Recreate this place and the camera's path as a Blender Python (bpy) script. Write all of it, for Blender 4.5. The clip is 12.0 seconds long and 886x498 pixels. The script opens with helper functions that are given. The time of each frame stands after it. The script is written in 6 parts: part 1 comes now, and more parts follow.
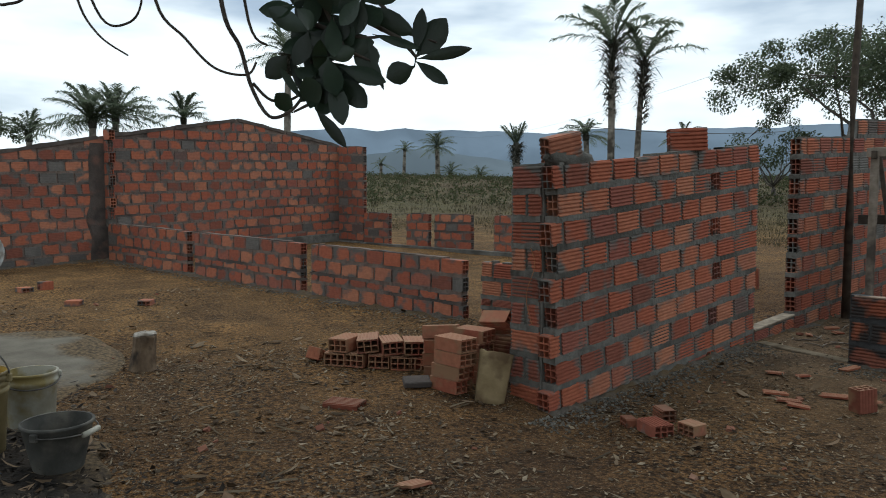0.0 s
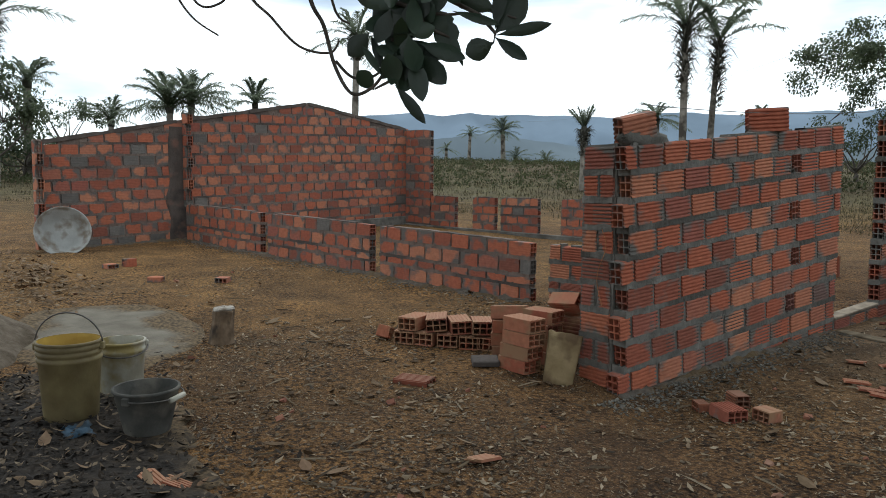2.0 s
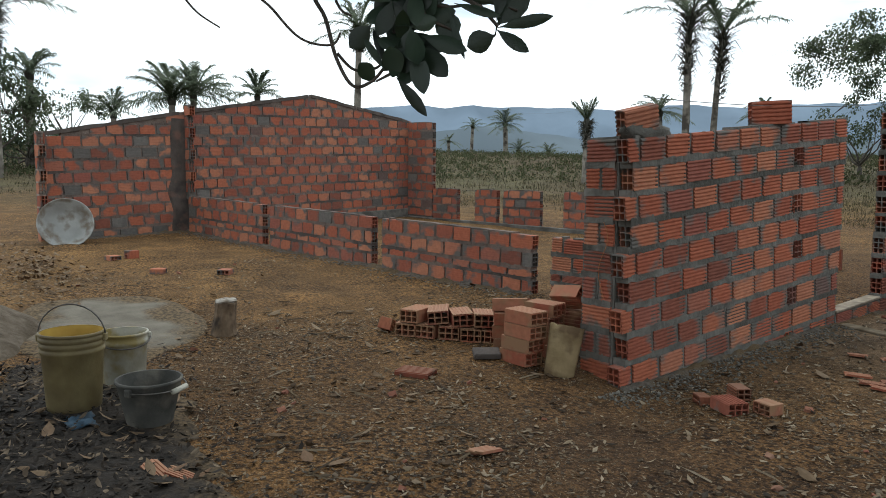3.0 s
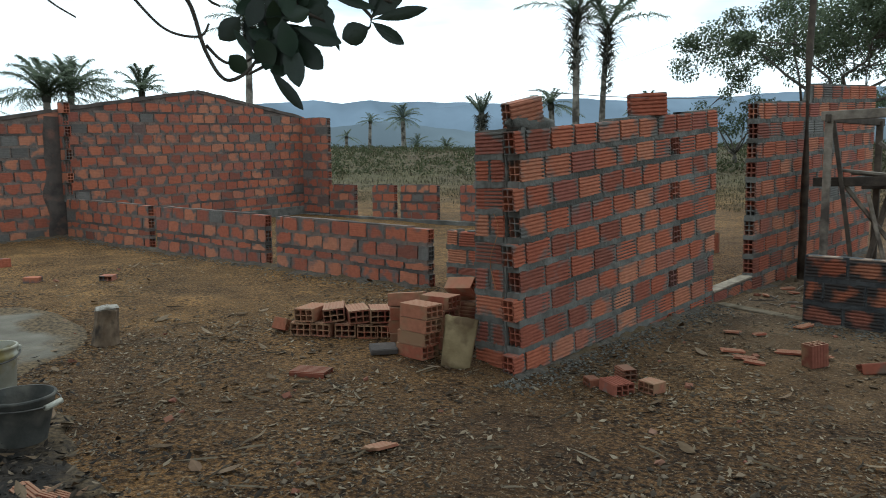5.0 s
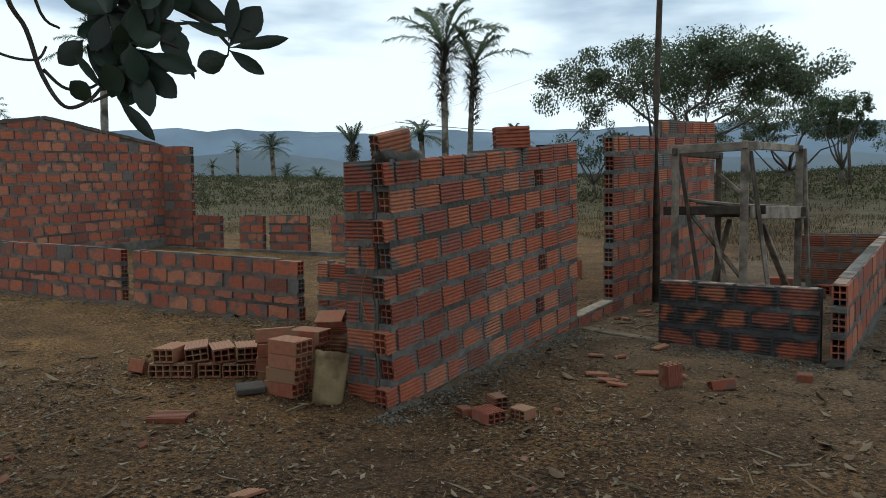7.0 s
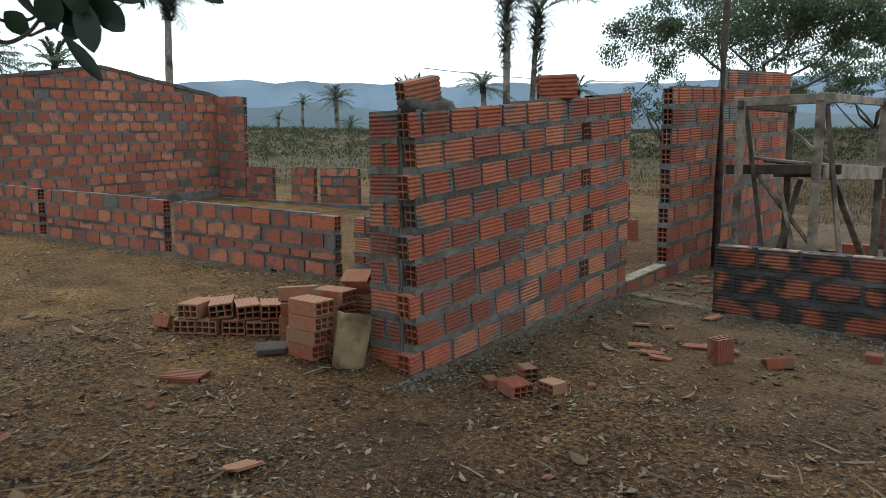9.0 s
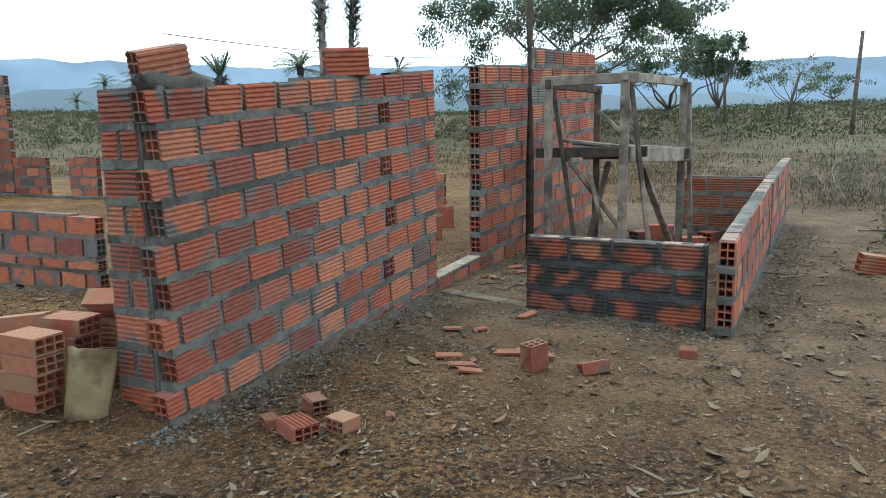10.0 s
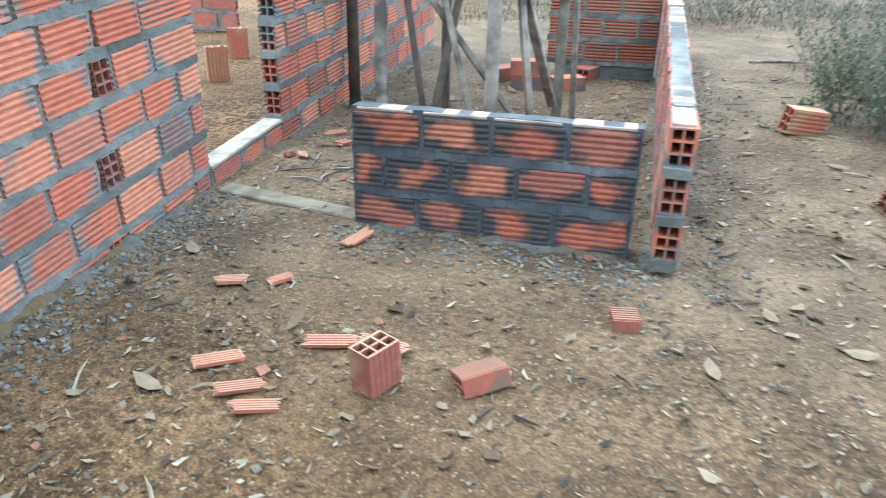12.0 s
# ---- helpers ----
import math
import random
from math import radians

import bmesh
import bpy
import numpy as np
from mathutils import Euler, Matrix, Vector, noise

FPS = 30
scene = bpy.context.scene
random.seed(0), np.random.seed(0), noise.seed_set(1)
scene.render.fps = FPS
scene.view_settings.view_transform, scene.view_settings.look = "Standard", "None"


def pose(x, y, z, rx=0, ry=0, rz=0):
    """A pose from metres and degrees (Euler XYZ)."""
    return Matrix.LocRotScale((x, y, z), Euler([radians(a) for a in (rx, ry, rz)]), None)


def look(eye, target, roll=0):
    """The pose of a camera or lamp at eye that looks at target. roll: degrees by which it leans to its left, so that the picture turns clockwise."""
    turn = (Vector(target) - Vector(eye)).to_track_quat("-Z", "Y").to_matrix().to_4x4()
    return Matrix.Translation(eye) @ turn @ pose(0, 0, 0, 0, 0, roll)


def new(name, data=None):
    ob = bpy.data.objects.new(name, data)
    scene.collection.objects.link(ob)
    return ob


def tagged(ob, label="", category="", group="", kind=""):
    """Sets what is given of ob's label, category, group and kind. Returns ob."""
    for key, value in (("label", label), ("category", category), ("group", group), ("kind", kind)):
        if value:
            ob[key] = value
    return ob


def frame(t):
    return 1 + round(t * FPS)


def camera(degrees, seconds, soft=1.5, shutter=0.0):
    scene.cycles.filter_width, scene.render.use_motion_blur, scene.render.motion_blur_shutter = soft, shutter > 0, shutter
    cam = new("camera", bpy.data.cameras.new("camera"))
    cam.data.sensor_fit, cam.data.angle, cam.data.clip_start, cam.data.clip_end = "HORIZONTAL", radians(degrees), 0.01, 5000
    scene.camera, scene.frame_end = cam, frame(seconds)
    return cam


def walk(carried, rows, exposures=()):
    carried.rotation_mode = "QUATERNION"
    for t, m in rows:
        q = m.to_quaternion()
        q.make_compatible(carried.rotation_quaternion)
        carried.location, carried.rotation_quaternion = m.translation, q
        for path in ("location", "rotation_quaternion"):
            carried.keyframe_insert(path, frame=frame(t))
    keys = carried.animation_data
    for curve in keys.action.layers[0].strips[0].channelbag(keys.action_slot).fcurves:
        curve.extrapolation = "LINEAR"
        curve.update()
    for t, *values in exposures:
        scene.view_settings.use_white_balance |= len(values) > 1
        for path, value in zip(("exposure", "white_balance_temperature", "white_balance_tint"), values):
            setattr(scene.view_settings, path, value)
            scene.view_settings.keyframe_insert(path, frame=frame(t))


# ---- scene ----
cam = camera(63.0, 12.0, soft=0.9, shutter=0.25)
PATH = [
    (0, (0.007, 0.283, 1.123), (-1.517, 1.572, 0.987), 0.3),
    (0.5, (0.012, 0.282, 1.122), (-1.465, 1.625, 1.006), 0.4),
    (1, (0.015, 0.258, 1.108), (-1.486, 1.574, 0.979), 1.1),
    (1.5, (0.012, 0.248, 1.098), (-1.56, 1.473, 0.938), 1.1),
    (2, (0.01, 0.236, 1.096), (-1.618, 1.383, 0.918), 0.6),
    (2.5, (0.008, 0.234, 1.097), (-1.633, 1.361, 0.903), 0.9),
    (3, (0.014, 0.237, 1.097), (-1.616, 1.378, 0.898), 0.7),
    (4.8, (0.046, 0.279, 1.086), (-1.449, 1.592, 0.884), -0.4),
    (5, (0.036, 0.288, 1.093), (-1.424, 1.638, 0.881), -0.5),
    (5.5, (0.041, 0.298, 1.105), (-1.354, 1.719, 0.917), -0.9),
    (6, (0.033, 0.31, 1.105), (-1.24, 1.842, 0.93), -1.6),
    (6.5, (0.028, 0.334, 1.103), (-1.178, 1.922, 0.954), -1.7),
    (7, (0.024, 0.325, 1.103), (-1.182, 1.915, 0.968), -0.7),
    (7.5, (0.02, 0.36, 1.1), (-1.128, 1.992, 0.961), -0.5),
    (7.7, (0.021, 0.381, 1.103), (-1.145, 1.998, 0.953), -0.2),
    (9.3, (-0.046, 0.835, 1.102), (-1.386, 2.295, 0.832), -0.1),
    (9.5, (-0.14, 0.981, 1.107), (-1.283, 2.598, 0.829), 0.1),
    (10, (-0.2, 1.277, 1.118), (-1.152, 3.008, 0.81), -0.7),
    (10.5, (-0.28, 1.671, 1.099), (-1.198, 3.405, 0.711), -1.2),
    (11, (-0.417, 2.058, 1.089), (-0.847, 3.936, 0.55), 0.3),
    (11.5, (-0.567, 2.496, 1.087), (-0.906, 4.347, 0.41), 0.9),
    (12, (-0.851, 2.879, 1.123), (-1.312, 4.646, 0.307), 1.1),
]
UNIT = 1.15      # metres to one unit of the plan: 14 cm blocks in 17.5 cm courses
walk(cam, [(t, look(UNIT * Vector(eye), UNIT * Vector(target), roll)) for t, eye, target, roll in PATH],
     [(0, -0.44, 6350, 6), (0.5, -0.66, 6350, 6), (1.1, -0.4, 6400, 7), (2, -0.1, 6400, 7), (2.5, -0.02, 6450, 7), (3.5, -0.02, 6400, 6), (5, -0.1, 6050, 1), (6, -0.47, 5900, 1), (6.5, -0.42, 6000, 2), (7.1, -0.5, 6150, 3), (7.7, -0.42, 6150, 3),
      (9.5, 0.33, 6150, 2), (10.5, 1.2, 5400, -1), (11, 1.64, 5400, 0), (11.5, 1.84, 5300, 0), (12, 2.0, 5120, -1)])

# ---- world and sun: bright overcast sky ----
SUN_EL, SUN_AZ = 60, 150     # azimuth counted left from +x
world = bpy.data.worlds.new("overcast_sky")
scene.world = world
world.use_nodes = True
wn, wl = world.node_tree.nodes, world.node_tree.links
wn.clear()
w_out = wn.new("ShaderNodeOutputWorld")
w_bg = wn.new("ShaderNodeBackground")
w_sky = wn.new("ShaderNodeTexSky")
w_sky.sky_type, w_sky.sun_disc = "NISHITA", False
w_sky.sun_elevation, w_sky.sun_rotation = radians(SUN_EL), radians(90 - SUN_AZ)
w_map = wn.new("ShaderNodeMapping")
w_map.inputs["Scale"].default_value = (1.2, 1.2, 5.0)
w_tc = wn.new("ShaderNodeTexCoord")
w_no = wn.new("ShaderNodeTexNoise")
w_no.inputs["Scale"].default_value, w_no.inputs["Detail"].default_value = 1.6, 6
w_ramp = wn.new("ShaderNodeValToRGB")
w_ramp.color_ramp.elements[0].position, w_ramp.color_ramp.elements[0].color = 0.33, (0.42, 0.42, 0.42, 1)
w_ramp.color_ramp.elements[1].position, w_ramp.color_ramp.elements[1].color = 0.46, (0.97, 0.97, 0.97, 1)
w_cl = wn.new("ShaderNodeValToRGB")
w_cl.color_ramp.elements[0].position, w_cl.color_ramp.elements[0].color = 0.34, (8.8, 10.5, 12.4, 1)
w_cl.color_ramp.elements[1].position, w_cl.color_ramp.elements[1].color = 0.50, (14.4, 15.5, 16.3, 1)
w_mix = wn.new("ShaderNodeMixRGB")
wl.new(w_tc.outputs["Generated"], w_map.inputs["Vector"])
wl.new(w_map.outputs["Vector"], w_no.inputs["Vector"])
wl.new(w_no.outputs["Fac"], w_ramp.inputs["Fac"])
wl.new(w_no.outputs["Fac"], w_cl.inputs["Fac"])
wl.new(w_ramp.outputs["Color"], w_mix.inputs["Fac"])
wl.new(w_sky.outputs["Color"], w_mix.inputs["Color1"])
wl.new(w_cl.outputs["Color"], w_mix.inputs["Color2"])
wl.new(w_mix.outputs["Color"], w_bg.inputs["Color"])
w_bg.inputs["Strength"].default_value = 0.1
wl.new(w_bg.outputs["Background"], w_out.inputs["Surface"])
sun = new("sun", bpy.data.lights.new("sun", "SUN"))
sun.data.energy, sun.data.angle, sun.data.color = 0.8, radians(25), (1.0, 0.95, 0.88)
sa, se = radians(SUN_AZ), radians(SUN_EL)
sun.matrix_world = look((0, 0, 0), (-math.cos(sa) * math.cos(se), -math.sin(sa) * math.cos(se), -math.sin(se)))


# ---- materials ----
def material(name, c1, c2, scale=8.0, rough=0.85, bump=0.3, bump_scale=60.0, c3=None, scale3=1.5, rand=0.0, metal=0.0,
             coords="Object", mix3=(0.5, 0.62), dist=0.01, spec=0.3, trans=0.0):
    """Two-scale noise colour with relief; c3 adds blotches; rand varies the value from object to object."""
    m = bpy.data.materials.new(name)
    m.use_nodes = True
    n, l = m.node_tree.nodes, m.node_tree.links
    b = n["Principled BSDF"]
    tc = n.new("ShaderNodeTexCoord")
    info = n.new("ShaderNodeObjectInfo")
    off = n.new("ShaderNodeVectorMath")
    off.operation = "MULTIPLY_ADD"
    off.inputs[1].default_value, off.inputs[2].default_value = (37.0, 53.0, 29.0), (0, 0, 0)
    add = n.new("ShaderNodeVectorMath")
    l.new(info.outputs["Random"], off.inputs[0])
    l.new(tc.outputs[coords], add.inputs[0])
    l.new(off.outputs[0], add.inputs[1])

    def tex(sc, detail):
        t = n.new("ShaderNodeTexNoise")
        t.inputs["Scale"].default_value, t.inputs["Detail"].default_value = sc, detail
        l.new(add.outputs[0], t.inputs["Vector"])
        return t
    t1 = tex(scale, 5)
    r1 = n.new("ShaderNodeValToRGB")
    e = r1.color_ramp.elements
    e[0].position, e[0].color = 0.3, (*c1, 1)
    e[1].position, e[1].color = 0.7, (*c2, 1)
    l.new(t1.outputs["Fac"], r1.inputs["Fac"])
    col = r1.outputs["Color"]
    if c3:
        t3 = tex(scale3, 4)
        r3 = n.new("ShaderNodeValToRGB")
        r3.color_ramp.elements[0].position, r3.color_ramp.elements[1].position = mix3
        l.new(t3.outputs["Fac"], r3.inputs["Fac"])
        mx = n.new("ShaderNodeMixRGB")
        mx.inputs["Color2"].default_value = (*c3, 1)
        l.new(r3.outputs["Color"], mx.inputs["Fac"])
        l.new(col, mx.inputs["Color1"])
        col = mx.outputs["Color"]
    if rand:
        hs = n.new("ShaderNodeHueSaturation")
        mr = n.new("ShaderNodeMapRange")
        mr.inputs["To Min"].default_value, mr.inputs["To Max"].default_value = 1 - rand, 1 + rand
        l.new(info.outputs["Random"], mr.inputs["Value"])
        l.new(mr.outputs["Result"], hs.inputs["Value"])
        l.new(col, hs.inputs["Color"])
        col = hs.outputs["Color"]
    l.new(col, b.inputs["Base Color"])
    b.inputs["Roughness"].default_value, b.inputs["Metallic"].default_value = rough, metal
    b.inputs["Specular IOR Level"].default_value = spec
    if bump:
        tb = tex(bump_scale, 6)
        bp = n.new("ShaderNodeBump")
        bp.inputs["Strength"].default_value, bp.inputs["Distance"].default_value = bump, dist
        l.new(tb.outputs["Fac"], bp.inputs["Height"])
        l.new(bp.outputs["Normal"], b.inputs["Normal"])
    return m


def island_material(name, colours, rough=0.8, spec=0.25, fine=40.0, thin=0.0):
    """Loose bits: each island takes a colour of the ramp."""
    m = bpy.data.materials.new(name)
    m.use_nodes = True
    n, l = m.node_tree.nodes, m.node_tree.links
    b = n["Principled BSDF"]
    g = n.new("ShaderNodeNewGeometry")
    r = n.new("ShaderNodeValToRGB")
    el = r.color_ramp.elements
    while len(el) < len(colours):
        el.new(0.5)
    for i, c in enumerate(colours):
        el[i].position, el[i].color = i / (len(colours) - 1), (*c, 1)
    l.new(g.outputs["Random Per Island"], r.inputs["Fac"])
    tc, t = n.new("ShaderNodeTexCoord"), n.new("ShaderNodeTexNoise")
    t.inputs["Scale"].default_value = fine
    l.new(tc.outputs["Object"], t.inputs["Vector"])
    mx = n.new("ShaderNodeMixRGB")
    mx.blend_type, mx.inputs["Fac"].default_value = "MULTIPLY", 0.5
    l.new(r.outputs["Color"], mx.inputs["Color1"])
    l.new(t.outputs["Fac"], mx.inputs["Color2"])
    l.new(mx.outputs["Color"], b.inputs["Base Color"])
    b.inputs["Roughness"].default_value, b.inputs["Specular IOR Level"].default_value = rough, spec
    if thin:
        tr, ms = n.new("ShaderNodeBsdfTranslucent"), n.new("ShaderNodeMixShader")
        l.new(mx.outputs["Color"], tr.inputs["Color"])
        ms.inputs["Fac"].default_value = thin
        l.new(b.outputs["BSDF"], ms.inputs[1])
        l.new(tr.outputs["BSDF"], ms.inputs[2])
        l.new(ms.outputs["Shader"], n["Material Output"].inputs["Surface"])
    return m


def soil_material():
    """Ochre and brown earth with fine crumbs and pale flecks."""
    m = bpy.data.materials.new("dry_soil")
    m.use_nodes = True
    n, l = m.node_tree.nodes, m.node_tree.links
    b = n["Principled BSDF"]
    tc = n.new("ShaderNodeTexCoord")

    def tex(sc, detail, lo, hi, c0, c1):
        t, r = n.new("ShaderNodeTexNoise"), n.new("ShaderNodeValToRGB")
        t.inputs["Scale"].default_value, t.inputs["Detail"].default_value = sc, detail
        l.new(tc.outputs["Object"], t.inputs["Vector"])
        e = r.color_ramp.elements
        e[0].position, e[0].color, e[1].position, e[1].color = lo, (*c0, 1), hi, (*c1, 1)
        l.new(t.outputs["Fac"], r.inputs["Fac"])
        return t, r.outputs["Color"]

    def blend(kind, fac, a, c):
        x = n.new("ShaderNodeMixRGB")
        x.blend_type = kind
        if isinstance(fac, float):
            x.inputs["Fac"].default_value = fac
        else:
            l.new(fac, x.inputs["Fac"])
        l.new(a, x.inputs["Color1"])
        l.new(c, x.inputs["Color2"])
        return x.outputs["Color"]
    _, large = tex(0.6, 5, 0.38, 0.62, (0.084, 0.048, 0.0235), (0.156, 0.087, 0.0355))
    # trodden clay of the open yard is paler and more orange than the littered side
    sx, far = n.new("ShaderNodeSeparateXYZ"), n.new("ShaderNodeMapRange")
    far.inputs["From Min"].default_value, far.inputs["From Max"].default_value, far.inputs["To Max"].default_value = -3.2, -6.5, 0.8
    l.new(tc.outputs["Object"], sx.inputs[0])
    l.new(sx.outputs["X"], far.inputs["Value"])
    _, clay = tex(0.8, 4, 0.35, 0.65, (0.150, 0.089, 0.038), (0.242, 0.141, 0.055))
    large = blend("MIX", far.outputs["Result"], large, clay)
    # swept dusty earth of the path beside the walls
    path = n.new("ShaderNodeMapRange")
    path.inputs["From Min"].default_value, path.inputs["From Max"].default_value = 3.2, 5.2
    l.new(sx.outputs["Y"], path.inputs["Value"])
    edge = n.new("ShaderNodeMapRange")
    edge.inputs["From Min"].default_value, edge.inputs["From Max"].default_value = -2.9, -2.4
    l.new(sx.outputs["X"], edge.inputs["Value"])
    both = n.new("ShaderNodeMath")
    both.operation = "MULTIPLY"
    l.new(path.outputs["Result"], both.inputs[0])
    l.new(edge.outputs["Result"], both.inputs[1])
    _, dust = tex(1.3, 6, 0.35, 0.65, (0.108, 0.0715, 0.043), (0.162, 0.110, 0.067))
    large = blend("MIX", both.outputs["Value"], large, dust)
    # dry sod of the field
    away, dist = n.new("ShaderNodeMapRange"), n.new("ShaderNodeVectorMath")
    dist.operation = "LENGTH"
    l.new(tc.outputs["Object"], dist.inputs[0])
    away.inputs["From Min"].default_value, away.inputs["From Max"].default_value, away.inputs["To Max"].default_value = 14.0, 21.0, 0.9
    l.new(dist.outputs["Value"], away.inputs["Value"])
    _, sod = tex(0.22, 8, 0.38, 0.62, (0.098, 0.078, 0.046), (0.105, 0.102, 0.051))
    large = blend("MIX", away.outputs["Result"], large, sod)
    _, mid = tex(3.5, 6, 0.35, 0.65, (0.62, 0.60, 0.57), (1.08, 1.07, 1.05))
    # crumb tones go extra dark to paint the small shade between litter
    _, crumbs = tex(38, 9, 0.41, 0.59, (0.26, 0.245, 0.23), (1.45, 1.40, 1.30))
    _, grains = tex(125, 6, 0.40, 0.60, (0.55, 0.53, 0.50), (1.30, 1.27, 1.22))
    _, rough_ = tex(1.1, 4, 0.40, 0.60, (0.42, 0.42, 0.42), (1, 1, 1))
    _, pale = tex(1, 1, 0, 1, (0.30, 0.225, 0.145), (0.30, 0.225, 0.145))
    _, mask = tex(70, 5, 0.63, 0.66, (0, 0, 0), (0.55, 0.55, 0.55))
    col = blend("MULTIPLY", 1.0, large, mid)
    calm = n.new("ShaderNodeMapRange")
    calm.inputs["To Min"].default_value, calm.inputs["To Max"].default_value = 1.0, 0.38
    l.new(both.outputs["Value"], calm.inputs["Value"])
    fac = n.new("ShaderNodeMath")
    fac.operation = "MULTIPLY"
    l.new(rough_, fac.inputs[0])
    l.new(calm.outputs["Result"], fac.inputs[1])
    col = blend("MULTIPLY", fac.outputs["Value"], col, crumbs)
    col = blend("MULTIPLY", calm.outputs["Result"], col, grains)
    col = blend("MIX", mask, col, pale)
    l.new(col, b.inputs["Base Color"])
    b.inputs["Roughness"].default_value, b.inputs["Specular IOR Level"].default_value = 0.95, 0.2
    tb, _ = tex(48, 10, 0, 1, (0, 0, 0), (1, 1, 1))
    bp_ = n.new("ShaderNodeBump")
    bp_.inputs["Strength"].default_value, bp_.inputs["Distance"].default_value = 1.0, 0.03
    l.new(tb.outputs["Fac"], bp_.inputs["Height"])
    l.new(bp_.outputs["Normal"], b.inputs["Normal"])
    return m


def brick_material(name, smear, tone, cement, edge=0.12, plain=0.0, dust=None):
    """Fired clay: each brick its own red; cement smears of uneven shape."""
    m = bpy.data.materials.new(name)
    m.use_nodes = True
    n, l = m.node_tree.nodes, m.node_tree.links
    b = n["Principled BSDF"]
    info, tc = n.new("ShaderNodeObjectInfo"), n.new("ShaderNodeTexCoord")
    off = n.new("ShaderNodeVectorMath")
    off.operation = "MULTIPLY_ADD"
    off.inputs[1].default_value = (91.0, 57.0, 33.0)
    l.new(info.outputs["Random"], off.inputs[0])
    l.new(tc.outputs["Object"], off.inputs[2])
    ramp = n.new("ShaderNodeValToRGB")
    el = ramp.color_ramp.elements
    for i in range(3):
        el.new(0.5)
    cols = ((0.25, 0.092, 0.064), (0.41, 0.122, 0.072), (0.46, 0.144, 0.08), (0.52, 0.215, 0.125), (0.33, 0.112, 0.082))
    for i, c in enumerate(cols):
        el[i].position, el[i].color = i / 4 * (1 - plain), (*[v * tone for v in c], 1)
    if plain:      # a few blocks wholly covered with cement
        for pos, k in ((1 - plain + 0.004, 0.8), (1.0, 1.35)):
            e = el.new(pos)
            e.color = (*[v * k for v in cement], 1)
    l.new(info.outputs["Random"], ramp.inputs["Fac"])
    fine = n.new("ShaderNodeTexNoise")
    fine.inputs["Scale"].default_value, fine.inputs["Detail"].default_value = 30, 6
    l.new(off.outputs[0], fine.inputs["Vector"])
    mul = n.new("ShaderNodeMixRGB")
    mul.blend_type, mul.inputs["Fac"].default_value = "OVERLAY", 0.35
    l.new(ramp.outputs["Color"], mul.inputs["Color1"])
    l.new(fine.outputs["Fac"], mul.inputs["Color2"])
    blot = n.new("ShaderNodeTexNoise")
    blot.inputs["Scale"].default_value, blot.inputs["Detail"].default_value = 7, 5
    l.new(off.outputs[0], blot.inputs["Vector"])
    # cement creeps in from the joints round each block
    sc = n.new("ShaderNodeVectorMath")
    sc.operation = "MULTIPLY"
    sc.inputs[1].default_value = (9.3, 0.0, 14.6)
    l.new(tc.outputs["Object"], sc.inputs[0])
    ln = n.new("ShaderNodeVectorMath")
    ln.operation = "LENGTH"
    l.new(sc.outputs[0], ln.inputs[0])
    mr = n.new("ShaderNodeMath")
    mr.operation = "MULTIPLY_ADD"
    mr.inputs[1].default_value = edge
    l.new(ln.outputs["Value"], mr.inputs[0])
    l.new(blot.outputs["Fac"], mr.inputs[2])
    br = n.new("ShaderNodeValToRGB")
    br.color_ramp.elements[0].position, br.color_ramp.elements[1].position = 0.70 - smear + edge * 0.75, 0.84 - smear + edge * 0.75
    l.new(mr.outputs["Value"], br.inputs["Fac"])
    mx = n.new("ShaderNodeMixRGB")
    mx.inputs["Color2"].default_value = (*cement, 1)
    l.new(br.outputs["Color"], mx.inputs["Fac"])
    l.new(mul.outputs["Color"], mx.inputs["Color1"])
    col = mx.outputs["Color"]
    if dust:       # paler upper sides: dry earth, with sky light from above painted in
        geo, sep = n.new("ShaderNodeNewGeometry"), n.new("ShaderNodeSeparateXYZ")
        up = n.new("ShaderNodeMapRange")
        up.inputs["From Min"].default_value, up.inputs["From Max"].default_value, up.inputs["To Max"].default_value = 0.4, 0.95, 0.7
        l.new(geo.outputs["Normal"], sep.inputs[0])
        l.new(sep.outputs["Z"], up.inputs["Value"])
        du = n.new("ShaderNodeMixRGB")
        du.inputs["Color2"].default_value = (*dust, 1)
        l.new(up.outputs["Result"], du.inputs["Fac"])
        l.new(col, du.inputs["Color1"])
        col = du.outputs["Color"]
    l.new(col, b.inputs["Base Color"])
    b.inputs["Roughness"].default_value, b.inputs["Specular IOR Level"].default_value = 0.88, 0.2
    bp = n.new("ShaderNodeBump")
    bp.inputs["Strength"].default_value, bp.inputs["Distance"].default_value = 0.35, 0.004
    l.new(fine.outputs["Fac"], bp.inputs["Height"])
    l.new(bp.outputs["Normal"], b.inputs["Normal"])
    return m


M_BRICK = brick_material("clay_brick", 0.15, 0.8, (0.14, 0.13, 0.116), 0.2, plain=0.03)
M_BRICK_DIRTY = brick_material("clay_brick_smeared", 0.18, 0.78, (0.115, 0.105, 0.095), 0.2, plain=0.05)
M_BRICK_DARK = brick_material("clay_brick_cement_dark", 0.28, 0.66, (0.05, 0.043, 0.04), 0.24)
M_BRICK_LOOSE = brick_material("clay_brick_dusty_lit_tops", 0.22, 0.66, (0.26, 0.145, 0.082), dust=(0.37, 0.215, 0.135))
M_BRICK_WINE = brick_material("clay_brick_overfired", 0.12, 0.5, (0.11, 0.075, 0.055), dust=(0.24, 0.14, 0.095))
M_MORTAR = material("mortar", (0.09, 0.085, 0.075), (0.18, 0.17, 0.15), 11, 0.95, 1.0, 45, (0.075, 0.07, 0.06), 2.2)
